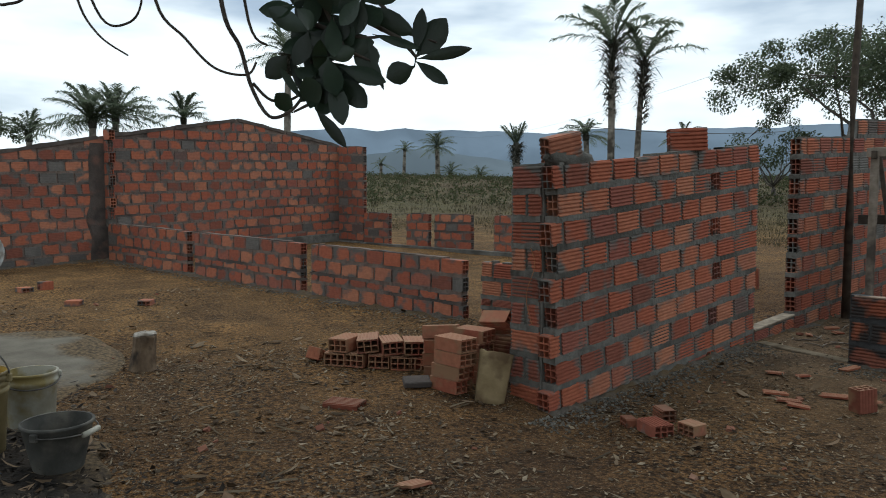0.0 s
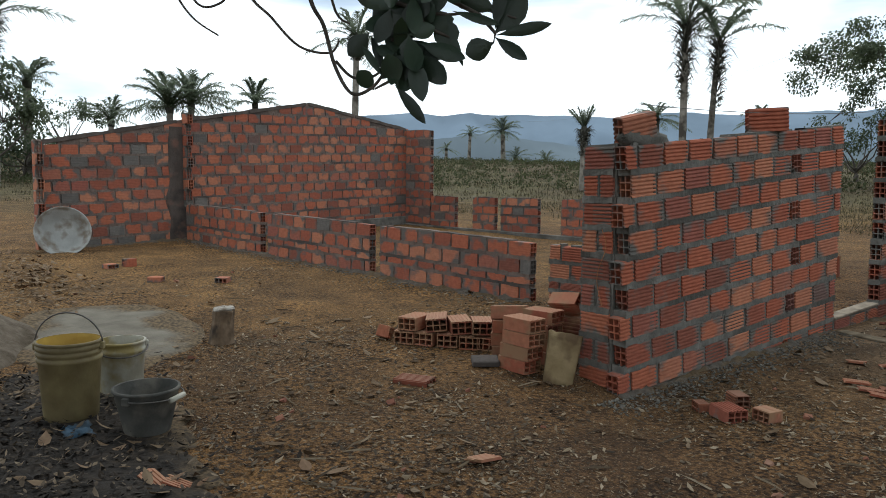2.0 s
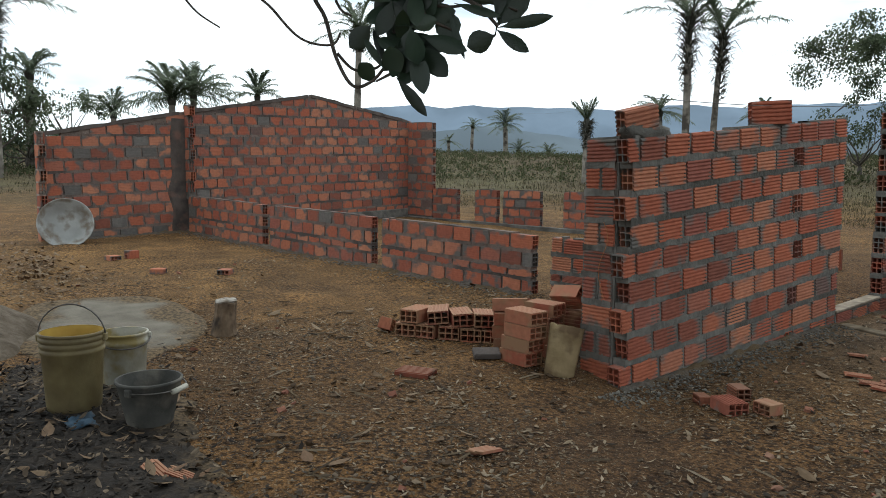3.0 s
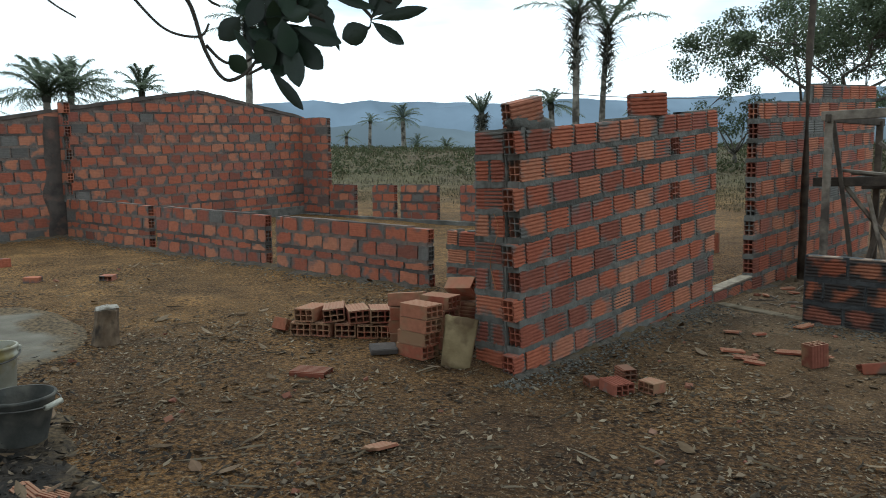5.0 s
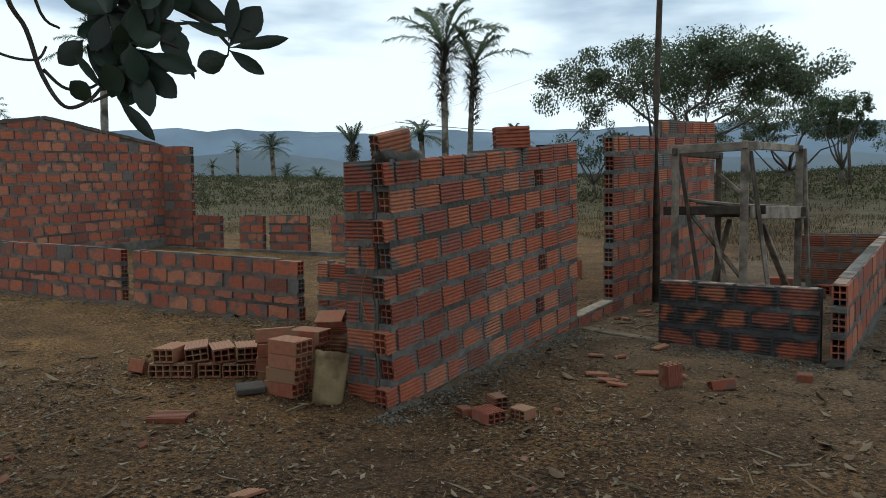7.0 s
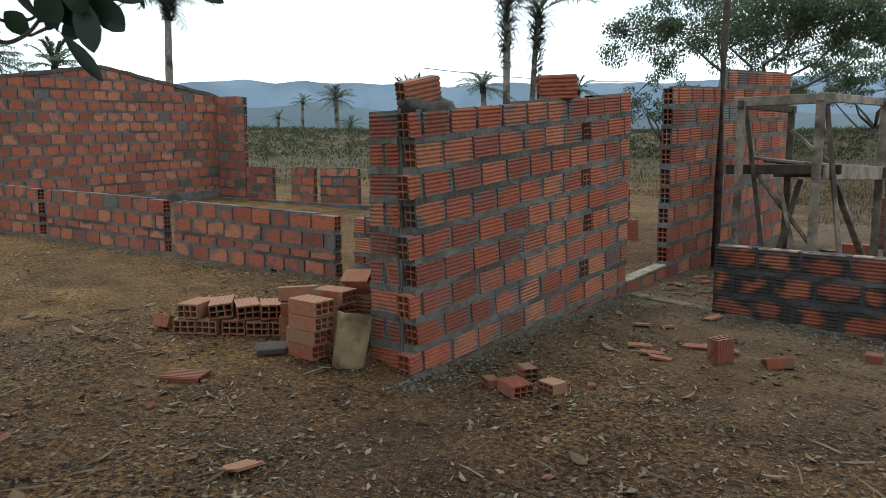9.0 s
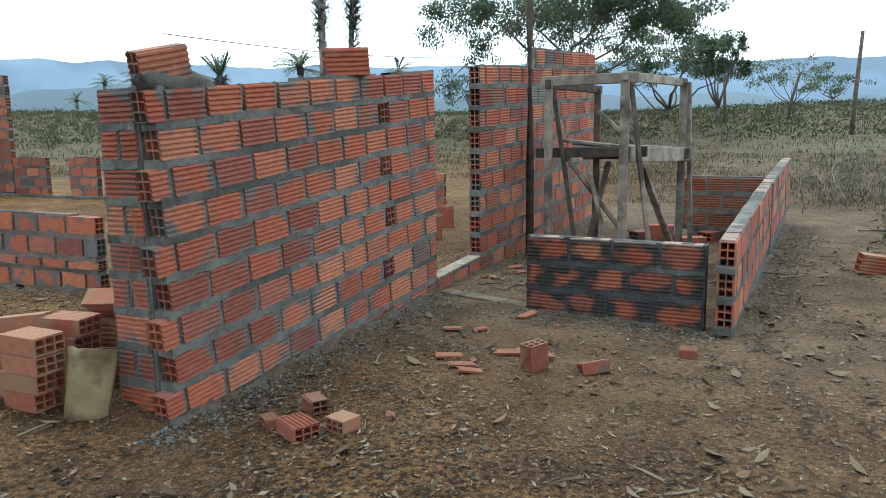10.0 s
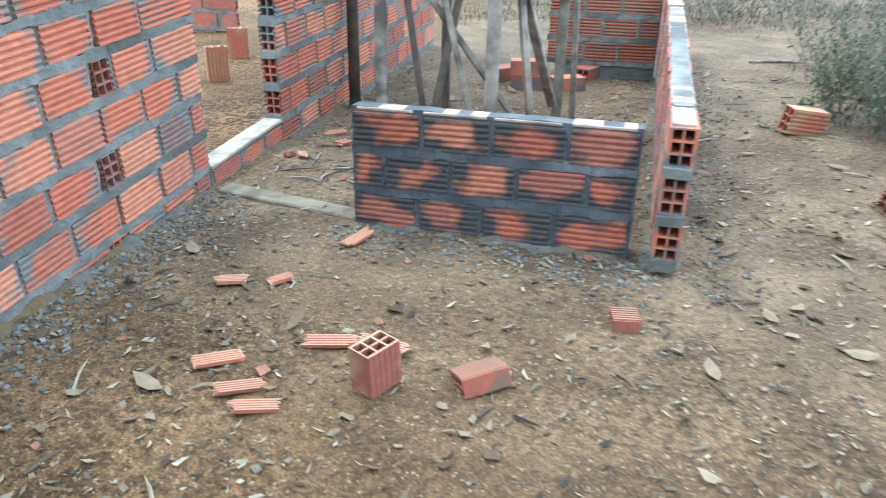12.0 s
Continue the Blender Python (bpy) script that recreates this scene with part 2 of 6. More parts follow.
M_MORTAR_WARM = material("mortar_weathered", (0.115, 0.085, 0.07), (0.20, 0.155, 0.13), 9, 0.95, 0.9, 45, (0.075, 0.062, 0.055), 1.2)
M_MORTAR_DARK = material("dark_mortar", (0.035, 0.036, 0.038), (0.085, 0.085, 0.085), 9, 0.9, 0.8, 45, (0.15, 0.15, 0.145), 2.2, mix3=(0.58, 0.7))
M_SOIL = soil_material()
M_WOOD = material("weathered_wood", (0.13, 0.105, 0.08), (0.30, 0.25, 0.20), 14, 0.85, 0.4, 70, (0.07, 0.055, 0.045), 4, rand=0.25)
M_DARKWOOD = material("dark_wood", (0.035, 0.026, 0.02), (0.10, 0.075, 0.055), 12, 0.85, 0.4, 60, rand=0.3)
M_BARK = material("palm_bark", (0.13, 0.115, 0.095), (0.27, 0.24, 0.20), 6, 0.95, 0.6, 25, (0.06, 0.05, 0.04), 2)
# palm and tree greens set paler, painting in some distance haze
M_FROND = island_material("palm_frond", [(0.13, 0.165, 0.11), (0.18, 0.22, 0.145), (0.22, 0.25, 0.175)], 0.5, thin=0.6)
M_DEADFROND = island_material("dead_frond", [(0.09, 0.09, 0.075), (0.145, 0.14, 0.115), (0.2, 0.19, 0.155)], 0.9, thin=0.45)
M_LEAF = island_material("tree_leaf", [(0.085, 0.115, 0.07), (0.125, 0.16, 0.09), (0.17, 0.20, 0.12)], 0.55, thin=0.5)
M_BIGLEAF = material("glossy_leaf", (0.013, 0.028, 0.016), (0.026, 0.05, 0.024), 9, 0.4, 0.15, 60, rand=0.45, spec=0.5)
M_CROWNLEAF = island_material("shade_leaf", [(0.012, 0.026, 0.014), (0.02, 0.045, 0.02), (0.035, 0.06, 0.022)], 0.35, 0.5)
M_TWIG = material("twig_bark", (0.06, 0.05, 0.042), (0.14, 0.12, 0.10), 20, 0.9, 0.3, 80)
M_GRASS = island_material("dry_grass", [(0.075, 0.06, 0.036), (0.10, 0.08, 0.05), (0.075, 0.076, 0.038), (0.12, 0.096, 0.062)], 0.95, spec=0.1, thin=0.4)
M_GREEN = island_material("scrub_leaf", [(0.066, 0.08, 0.037), (0.084, 0.094, 0.046), (0.098, 0.1, 0.056)], 0.9, spec=0.1, thin=0.4)
M_DRYSHRUB = island_material("dry_shrub", [(0.09, 0.09, 0.065), (0.15, 0.14, 0.11), (0.10, 0.115, 0.06)], 0.9, thin=0.3)
M_LITTER = island_material("leaf_litter", [(0.035, 0.026, 0.018), (0.12, 0.087, 0.055), (0.21, 0.155, 0.095), (0.37, 0.295, 0.205)], 0.85)
M_STONE = island_material("small_stone", [(0.12, 0.088, 0.06), (0.21, 0.16, 0.115), (0.16, 0.125, 0.09)], 0.95, spec=0.1)


# ---- helpers of this place ----
def obj(name, bm, mat, smooth=False):
    me = bpy.data.meshes.new(name)
    bm.to_mesh(me)
    bm.free()
    me.materials.append(mat)
    if smooth:
        me.polygons.foreach_set("use_smooth", [True] * len(me.polygons))
    return new(name, me)


def part(name, bm, mat, parent, label="", smooth=False):
    ob = obj(name, bm, mat, smooth)
    ob.parent = parent
    if label:
        ob["label"] = label
    return ob


def thing(name, label, category, m=None, group="", kind=""):
    ob = new(name)
    ob.empty_display_size = 0.1
    if m is not None:
        ob.matrix_basis = m
    return tagged(ob, label, category, group, kind)


def box(bm, sx, sy, sz, m=Matrix(), bevel=0.0):
    r = bmesh.ops.create_cube(bm, size=1.0, matrix=m @ Matrix.Diagonal((sx, sy, sz, 1)))
    if bevel:
        es = list({e for v in r["verts"] for e in v.link_edges})
        bmesh.ops.bevel(bm, geom=es, offset=bevel, segments=1, affect="EDGES")
    return r["verts"]


def tube(bm, pts, radii, sides=8, cap=True):
    """A tapered tube along points."""
    rings = []
    pts = [Vector(p) for p in pts]
    for i, p in enumerate(pts):
        d = (pts[min(i + 1, len(pts) - 1)] - pts[max(i - 1, 0)]).normalized()
        q = d.to_track_quat("Z", "Y")
        rings.append([bm.verts.new(p + q @ Vector((math.cos(a) * radii[i], math.sin(a) * radii[i], 0)))
                      for a in (2 * math.pi * k / sides for k in range(sides))])
    for a, b in zip(rings, rings[1:]):
        for k in range(sides):
            bm.faces.new((a[k], a[(k + 1) % sides], b[(k + 1) % sides], b[k]))
    if cap:
        bm.faces.new(rings[0][::-1])
        bm.faces.new(rings[-1])


def lathe(bm, profile, sides=28, m=Matrix(), closed=True):
    """A turned body from (radius, height) pairs."""
    rings = [[bm.verts.new(m @ Vector((r * math.cos(a), r * math.sin(a), z))) for a in (2 * math.pi * k / sides for k in range(sides))]
             for r, z in profile]
    for a, b in zip(rings, rings[1:]):
        for k in range(sides):
            bm.faces.new((a[k], a[(k + 1) % sides], b[(k + 1) % sides], b[k]))
    if closed and profile[0][0] > 1e-4:
        bm.faces.new(rings[0][::-1])
    if closed and profile[-1][0] > 1e-4:
        bm.faces.new(rings[-1])


def slope(r):
    """Rise of the land with distance from the yard."""
    if r < 3.5:
        return 0.0
    if r < 14:
        return 0.035 * (r - 3.5)
    if r < 60:
        return 0.3675 + 0.058 * (r - 14)
    if r < 260:
        return 3.04 - 0.05 * (r - 60)
    return -6.96


def ground(x, y):
    r = math.hypot(x, y - 0.28)
    g = slope(r)
    near = max(0.0, min(1.0, (16 - r) / 8))
    g += 0.022 * noise.noise((x * 0.9, y * 0.9, 3.1)) + 0.008 * noise.noise((x * 4, y * 4, 1.0)) * near
    g -= 0.055 * math.exp(-((x + 2.4) ** 2 / 0.25 + (y - 3.4) ** 2 / 0.7))      # hollow at the wall corner, shaped to fit the camera's view of the wall foot
    if r > 14:
        g += min(1.0, (r - 14) / 40) * 0.5 * noise.noise((x * 0.05, y * 0.05, 7.7))
    return g


# ---- ground: one sheet to the horizon ----
def spread(lo, hi, step, far):
    a = list(np.arange(lo, hi, step))
    d, v, up = step, hi, []
    while v < far:
        up.append(v)
        d *= 1.12
        v += d
    d, v, dn = step, lo - step, []
    while v > -far:
        dn.append(v)
        d *= 1.12
        v -= d
    return dn[::-1] + a + up


gx, gy = spread(-12.0, 2.0, 0.1, 2600), spread(0.0, 9.0, 0.1, 2600)
gv = [(x, y, ground(x, y)) for y in gy for x in gx]
nx = len(gx)
gf = [(j * nx + i, j * nx + i + 1, (j + 1) * nx + i + 1, (j + 1) * nx + i) for j in range(len(gy) - 1) for i in range(nx - 1)]
gm = bpy.data.meshes.new("ground")
gm.from_pydata(gv, [], gf)
gm.polygons.foreach_set("use_smooth", [True] * len(gm.polygons))
gm.materials.append(M_SOIL)
tagged(new("ground", gm), "dry brown earth yard with leaf litter", "ground", kind="structure")

# ---- loose geometry in bulk ----
class Bits:
    def __init__(self):
        self.v, self.f = [], []

    def add(self, pts, faces):
        n = len(self.v)
        self.v += [tuple(p) for p in pts]
        self.f += [tuple(i + n for i in f) for f in faces]

    def mesh(self, name, mat, smooth=False):
        me = bpy.data.meshes.new(name)
        me.from_pydata(self.v, [], self.f)
        me.materials.append(mat)
        if smooth:
            me.polygons.foreach_set("use_smooth", [True] * len(me.polygons))
        return me


# ---- brick meshes ----
BL, BT, BH = 0.215, 0.09, 0.137


def brick_mesh(name, holes, mat, length=BL, height=BH, dip=0.0085):
    """A hollow clay block, grooved along both faces; holes: the six cells show at both ends."""
    bm = bmesh.new()
    hy, hz, n = BT / 2, height / 2, 6
    face = []
    for i in range(n):
        z0, s = -hz + height * i / n, height / n
        face += [(hy - dip * 0.1, z0 + 0.08 * s), (hy, z0 + 0.30 * s), (hy - dip * 0.15, z0 + 0.58 * s), (hy - dip, z0 + 0.69 * s), (hy - dip, z0 + 0.92 * s)]
    prof = [(y, z) for y, z in face] + [(-y, z) for y, z in face[::-1]]
    a = [bm.verts.new((-length / 2, y, z)) for y, z in prof]
    b = [bm.verts.new((length / 2, y, z)) for y, z in prof]
    k = len(prof)
    for i in range(k):
        bm.faces.new((a[i], b[i], b[(i + 1) % k], a[(i + 1) % k]))
    if not holes:
        bm.faces.new(a)
        bm.faces.new(b[::-1])
    else:
        wall, web = 0.0115, 0.006
        ys = [-hy + dip, -hy + wall, -web / 2, web / 2, hy - wall, hy - dip]
        zw = 0.0075
        cz = (height - 4 * zw) / 3
        zs = [-hz + 0.002]
        for i in range(3):
            zs += [-hz + zw + i * (cz + zw), -hz + (i + 1) * (cz + zw)]
        zs.append(hz - 0.002)
        ga, gb = [[[bm.verts.new((s * (length / 2 - 0.0003), y, z)) for z in zs] for y in ys] for s in (-1, 1)]
        for i in range(5):
            for j in range(7):
                qa, qb = [(e[i][j], e[i + 1][j], e[i + 1][j + 1], e[i][j + 1]) for e in (ga, gb)]
                if i in (1, 3) and j % 2 == 1:      # a cell runs through from end to end
                    for c in range(4):
                        bm.faces.new((qa[c], qa[(c + 1) % 4], qb[(c + 1) % 4], qb[c]))
                else:
                    bm.faces.new(qa)
                    bm.faces.new(qb)
    bmesh.ops.recalc_face_normals(bm, faces=bm.faces)
    me = bpy.data.meshes.new(name)
    bm.to_mesh(me)
    bm.free()
    me.materials.append(mat)
    return me


BRICKS = {(h, m.name): brick_mesh("brick", h, m, dip={"clay_brick_smeared": 0.0007, "clay_brick_dusty_lit_tops": 0.0028}.get(m.name, 0.0085)) for h in (False, True) for m in (M_BRICK, M_BRICK_DIRTY, M_BRICK_DARK, M_BRICK_LOOSE, M_BRICK_WINE)}
rng = random.Random(5)


def put_brick(parent, m, length, height, holes, mat, name="brick"):
    ob = new(name, BRICKS[(holes, mat.name)])
    ob.matrix_basis = m @ Matrix.Diagonal((length / BL, 1, height / BH, 1))
    ob.parent = parent
    return ob


def brick_wall(name, label, p0, p1, z0, z1, rows, pitch, mat=M_BRICK, starts=(0, 0), ends=(0, 0), top=None, joint=0.027,
               headers=None, base=0.12, shift=0.5, row_from=None, closed=(True, True), mortar=None):
    """Courses of blocks between plan points p0 and p1 (the middle of the wall), following the slope z0 to z1.
    rows: course heights from below; starts, ends: tooth of even and odd courses; top(u): roof line; headers: (u, odd)."""
    p0, p1 = Vector((*p0, 0)), Vector((*p1, 0))
    d = p1 - p0
    L = d.length
    d.normalize()
    nrm = Vector((-d.y, d.x, 0))
    tilt = math.atan2(z1 - z0, L)
    turn = Matrix((d, nrm, (0, 0, 1))).transposed().to_4x4() @ Matrix.Rotation(-tilt, 4, "Y")
    zb = lambda u: z0 + (z1 - z0) * u / L
    total = sum(rows)
    tp = top or (lambda u: zb(u) + total)
    row_u0 = lambda r: (row_from or {}).get(r, 0.0)
    # mortar body
    bm = bmesh.new()
    hw, skin = BT / 2 - 0.0105, BT / 2 - 0.002
    inset = [0.21 if c and L > 0.9 else 0.11 if c else 0.0 for c in closed]
    us = list(np.linspace(inset[0] + max(starts[0], starts[1], 0), L - inset[1] - max(ends[0], ends[1], 0), 40))
    extra = 0.004 if top else -joint * 0.6
    levels = []
    for u in us:
        t = tp(u) + extra if top else zb(u) + sum(h for r, h in enumerate(rows) if u >= row_u0(r) - 1e-6) + extra
        levels.append(t + 0.006 * noise.noise((u * 9, p0.x, 2)))
    cols = []
    for u, t in zip(us, levels):
        c = p0 + d * u
        cols.append([bm.verts.new(c + nrm * s * hw + Vector((0, 0, z))) for s, z in ((-1, zb(u) - base), (1, zb(u) - base), (1, t), (-1, t))])
    gaps = [i for i in range(len(us)) if headers and headers[0] - 0.02 < us[i] < headers[0] + 0.10]     # core open behind the tie blocks
    for i, (a, b) in enumerate(zip(cols, cols[1:])):
        if i in gaps or i + 1 in gaps:
            continue
        for k in range(4):
            bm.faces.new((a[k], b[k], b[(k + 1) % 4], a[(k + 1) % 4]))
    bm.faces.new(cols[0][::-1])
    bm.faces.new(cols[-1])
    bmesh.ops.recalc_face_normals(bm, faces=bm.faces)
    wall = tagged(obj(name, bm, mortar or M_MORTAR), label, "wall", kind="structure")
    # bed joints, squeezed out unevenly between the courses
    z = 0.0
    for r, h in enumerate(rows):
        prev = rows[r - 1] if r else 0
        ua = max(row_u0(r), row_u0(r - 1) if r else 0.0) + max(starts[r % 2], starts[(r + 1) % 2] if r else 0.0)
        ub = L - max(ends[r % 2], ends[(r + 1) % 2] if r else 0.0)
        last, bed = None, bmesh.new()
        for i in range(int((ub - ua) / 0.022) + 1):
            u = min(ub, ua + i * 0.022)
            if tp(u) < zb(u) + z + h * 0.5:
                last = None
                continue
            c = p0 + d * u + Vector((0, 0, zb(u) + z))
            wob = [skin + 0.005 * noise.noise((u * 11, z * 9 + p0.x, q)) + 0.006 * noise.noise((u * 37, z * 9 + p0.x, q)) for q in (1.0, 5.0)]
            up = [0.005 + 0.007 * noise.noise((u * 14, z * 7, q + p0.y)) + 0.008 * noise.noise((u * 41, z * 7, q + p0.y)) for q in (2.0, 7.0)]
            ring = [bed.verts.new(c + nrm * a + Vector((0, 0, b))) for a, b in ((-wob[0], -joint - up[0]), (wob[1], -joint - up[1]), (wob[1], up[0]), (-wob[0], up[1]))]
            if last:
                for k in range(4):
                    bed.faces.new((last[k], ring[k], ring[(k + 1) % 4], last[(k + 1) % 4]))
            else:
                bed.faces.new(ring[::-1])
            last = ring
        if last:
            bed.faces.new(last)
        bmesh.ops.recalc_face_normals(bed, faces=bed.faces)
        part("mortar_bed", bed, mortar or M_MORTAR, wall)
        z += h
    squeezed = Bits()
    # blocks
    z = 0.0
    for r, h in enumerate(rows):
        u = row_u0(r) + starts[r % 2]
        end = L - ends[r % 2]
        first, cut, tied = True, (1.0 if (r % 2 == 0) else shift), False
        while u < end - 0.03:
            ln = pitch * cut * rng.uniform(0.94, 1.05)
            cut = 1.0
            if headers and not tied and r % 2 == headers[1] and abs(u - headers[0]) < pitch * 0.5:
                tied = True
                headers_here = True
                ln = 0.105
            else:
                headers_here = False
            if end - (u + ln) < 0.09:
                ln = end - u
            mid = u + ln / 2
            if zb(mid) + z + h * 0.75 <= tp(mid) + 0.01:
                hh = h - joint
                c = p0 + d * mid + Vector((0, 0, zb(mid) + z + hh / 2 + rng.uniform(-0.003, 0.003)))
                jit = Matrix.Rotation(rng.uniform(-0.012, 0.012), 4, "Z") @ Matrix.Rotation(rng.uniform(-0.012, 0.012), 4, "Y")
                c += nrm * rng.uniform(-0.003, 0.003)
                last = u + ln >= end - 1e-4
                holes = (first and closed[0]) or (last and closed[1])
                if headers_here:
                    m = Matrix.Translation(c) @ turn @ Matrix.Rotation(math.pi / 2, 4, "Z")
                    put_brick(wall, m, BT + 0.004, hh, True, mat)
                else:
                    put_brick(wall, Matrix.Translation(c) @ turn @ jit, ln - joint * rng.uniform(0.55, 1.1), hh, holes, mat)
            for near, at_u in ((closed[0] and first, u + ln), (closed[1] and end - (u + ln) < 0.24 and u + ln < end - 1e-4, u + ln)):
                if near and L > 0.9 and at_u < end - 0.02 and zb(at_u) + z + h * 0.75 <= tp(at_u) + 0.01:      # head joint next to the open end
                    jb = bmesh.new()
                    box(jb, joint * 1.5, 2 * hw - 0.005, h, Matrix.Translation(p0 + d * at_u + Vector((0, 0, zb(at_u) + z + h / 2 - joint / 2))) @ turn)
                    part("mortar_joint", jb, mortar or M_MORTAR, wall)
            at = u + ln
            if not headers_here and inset[0] < at < L - inset[1] and at < end - 0.05 and zb(at) + z + h * 0.9 <= tp(at) + 0.01:     # mortar pressed out of the upright joint
                for s in (-1, 1):
                    base_v, N = len(squeezed.v), 6
                    for i in range(N + 1):
                        q = i / N
                        c = p0 + d * (at - joint * 0.4) + Vector((0, 0, zb(at) + z + (h - joint) * q))
                        half = [joint * (0.42 + 0.5 * noise.noise((at * 17, z * 13 + q * 3.1, e + p0.y * s))) for e in (1.0, 4.0)]
                        out = skin - 0.004 + 0.008 * noise.noise((at * 9, z * 11 + q * 4.3, 8.0 + s))
                        squeezed.v += [tuple(c - d * half[0] + nrm * s * (hw - 0.002)), tuple(c - d * half[0] * 0.6 + nrm * s * out), tuple(c + d * half[1] * 0.6 + nrm * s * out), tuple(c + d * half[1] + nrm * s * (hw - 0.002))]
                    for i in range(N):
                        for k in range(3):
                            b = base_v + 4 * i + k
                            squeezed.f.append((b, b + 1, b + 5, b + 4) if s < 0 else (b, b + 4, b + 5, b + 1))
            first = False
            u += ln
        z += h
    if squeezed.f:
        pressed = tagged(new("pressed_mortar", squeezed.mesh("pressed_mortar", mortar or M_MORTAR)), kind="stuff")
        pressed.parent = wall
    return wall


# ---- the walls ----
R9 = [0.153] * 9
brick_wall("wall_porch_side", "unfinished red hollow brick wall, nine courses high", (-2.595, 3.19), (-2.595, 5.47), -0.198, 0.03, [0.153] * 10, 0.226,
           starts=(0.055, 0), headers=(1.66, 0), base=0.2, closed=(True, False), row_from={0: 0.9})
brick_wall("wall_porch_return", "short toothed return of red hollow bricks", (-2.885, 3.278), (-2.645, 3.278), -0.04, -0.035, R9, 0.24, closed=(False, False), base=0.2)
brick_wall("wall_bath_inner", "tall unfinished red hollow brick wall beside a doorway", (-2.595, 6.13), (-2.595, 8.96), 0.078, 0.253, [0.157] * 11, 0.235, row_from={10: 1.12}, base=0.2)
R3 = [0.157] * 3
brick_wall("wall_bath_front", "low three-course brick wall smeared with dark cement", (-1.843, 5.355), (-0.806, 5.355), 0.066, 0.066, R3, 0.258, M_BRICK_DARK, closed=(False, False), mortar=M_MORTAR_DARK)
brick_wall("wall_bath_side", "low red brick wall of three courses", (-0.69, 5.2), (-0.69, 7.25), 0.1, 0.27, [0.163] * 3, 0.225, M_BRICK_DIRTY)
brick_wall("wall_bath_side_far", "low red brick wall of four courses", (-0.69, 7.32), (-0.69, 9.4), 0.28, 0.4, [0.16] * 3, 0.225, M_BRICK_DIRTY)
brick_wall("wall_bath_rear", "low dark red brick wall", (-1.5, 8.2), (-0.745, 8.2), 0.28, 0.28, R3, 0.25, M_BRICK_WINE, closed=(True, False))
LOW = [0.15, 0.09, 0.152, 0.15]
brick_wall("wall_front_1", "knee-high red brick wall of the house front", (-10.60, 3.235), (-8.69, 3.61), 0.255, 0.205, LOW, 0.23, M_BRICK_DIRTY, mortar=M_MORTAR_WARM)
brick_wall("wall_front_2", "knee-high red brick wall of the house front", (-8.55, 3.64), (-6.64, 4.02), 0.20, 0.15, LOW, 0.23, M_BRICK_DIRTY, mortar=M_MORTAR_WARM)
brick_wall("wall_front_3", "knee-high red brick wall of the house front", (-6.50, 4.05), (-4.58, 4.43), 0.145, 0.09, LOW, 0.23, M_BRICK_DIRTY, mortar=M_MORTAR_WARM)
brick_wall("wall_front_4", "knee-high red brick wall beside a doorway", (-4.41, 4.47), (-2.68, 4.81), 0.09, 0.07, LOW, 0.23)
GX, GY, KX, KY = -10.66, 3.22, -0.195, 0.981      # gable: foot of the front wall, way to the back


def gable_top(k):
    pts = ((-1.95, 1.56), (0.0, 1.98), (2.16, 2.39), (4.4, 2.10))
    for (a, za), (b, zc) in zip(pts, pts[1:]):
        if k <= b:
            return za + (zc - za) * (k - a) / (b - a)
    return pts[-1][1]


gp = lambda k: (GX + KX * k - 0.05, GY + KY * k)
R14 = [0.155] * 15
brick_wall("wall_gable_porch", "gable wall end of red bricks beside the porch", gp(-1.91), gp(-0.02), 0.17, 0.26, R14, 0.225, M_BRICK_DIRTY, top=lambda u: gable_top(u - 1.91), closed=(True, False), mortar=M_MORTAR_WARM)
brick_wall("wall_gable", "tall sloping-topped gable wall of red bricks", gp(0.0), gp(4.4), 0.26, 0.44, R14, 0.225, M_BRICK_DIRTY, top=lambda u: gable_top(u), closed=(False, False), mortar=M_MORTAR_WARM)
rp = lambda m: (-11.5 + 0.981 * m, 7.47 + 0.195 * m)
brick_wall("wall_rear_corner", "full-height rear corner of red bricks", rp(0.05), rp(0.70), 0.40, 0.38, [0.155] * 11, 0.24, M_BRICK_DIRTY, closed=(False, True), mortar=M_MORTAR_WARM)
for i, (a, b) in enumerate(((0.70, 1.31), (1.71, 2.21), (2.33, 3.09), (3.52, 4.6), (4.75, 6.1), (6.4, 7.3))):
    brick_wall("wall_rear_%d" % (i + 1), "low red brick wall piece at the house back", rp(a), rp(b), 0.33 if i < 5 else 0.27, 0.33 if i < 5 else 0.27, [0.145] * (4 if i < 5 else 3), 0.24, M_BRICK_DIRTY, mortar=M_MORTAR_WARM)


def leaf(bits, base, way, length, width, curl=0.15, side=None):
    """A leaf blade of six faces, folded along its rib."""
    way = Vector(way).normalized()
    s = (side or way.cross(Vector((0.2, 0.1, 1)))).normalized()
    up = s.cross(way).normalized()
    rib, lft, rgt = [], [], []
    for t, w, b in ((0, 0.0, 0), (0.3, 0.85, 0.6), (0.65, 1.0, 0.7), (1, 0.0, 0)):
        c = Vector(base) + way * length * t - up * curl * length * t * t
        rib.append(c)
        if 0 < t < 1:
            lft.append(c + s * width / 2 * w + up * width * 0.12)
            rgt.append(c - s * width / 2 * w + up * width * 0.12)
    p = rib + lft + rgt
    bits.add(p, [(0, 1, 4), (1, 2, 5, 4), (2, 3, 5), (0, 6, 1), (1, 6, 7, 2), (2, 7, 3)])


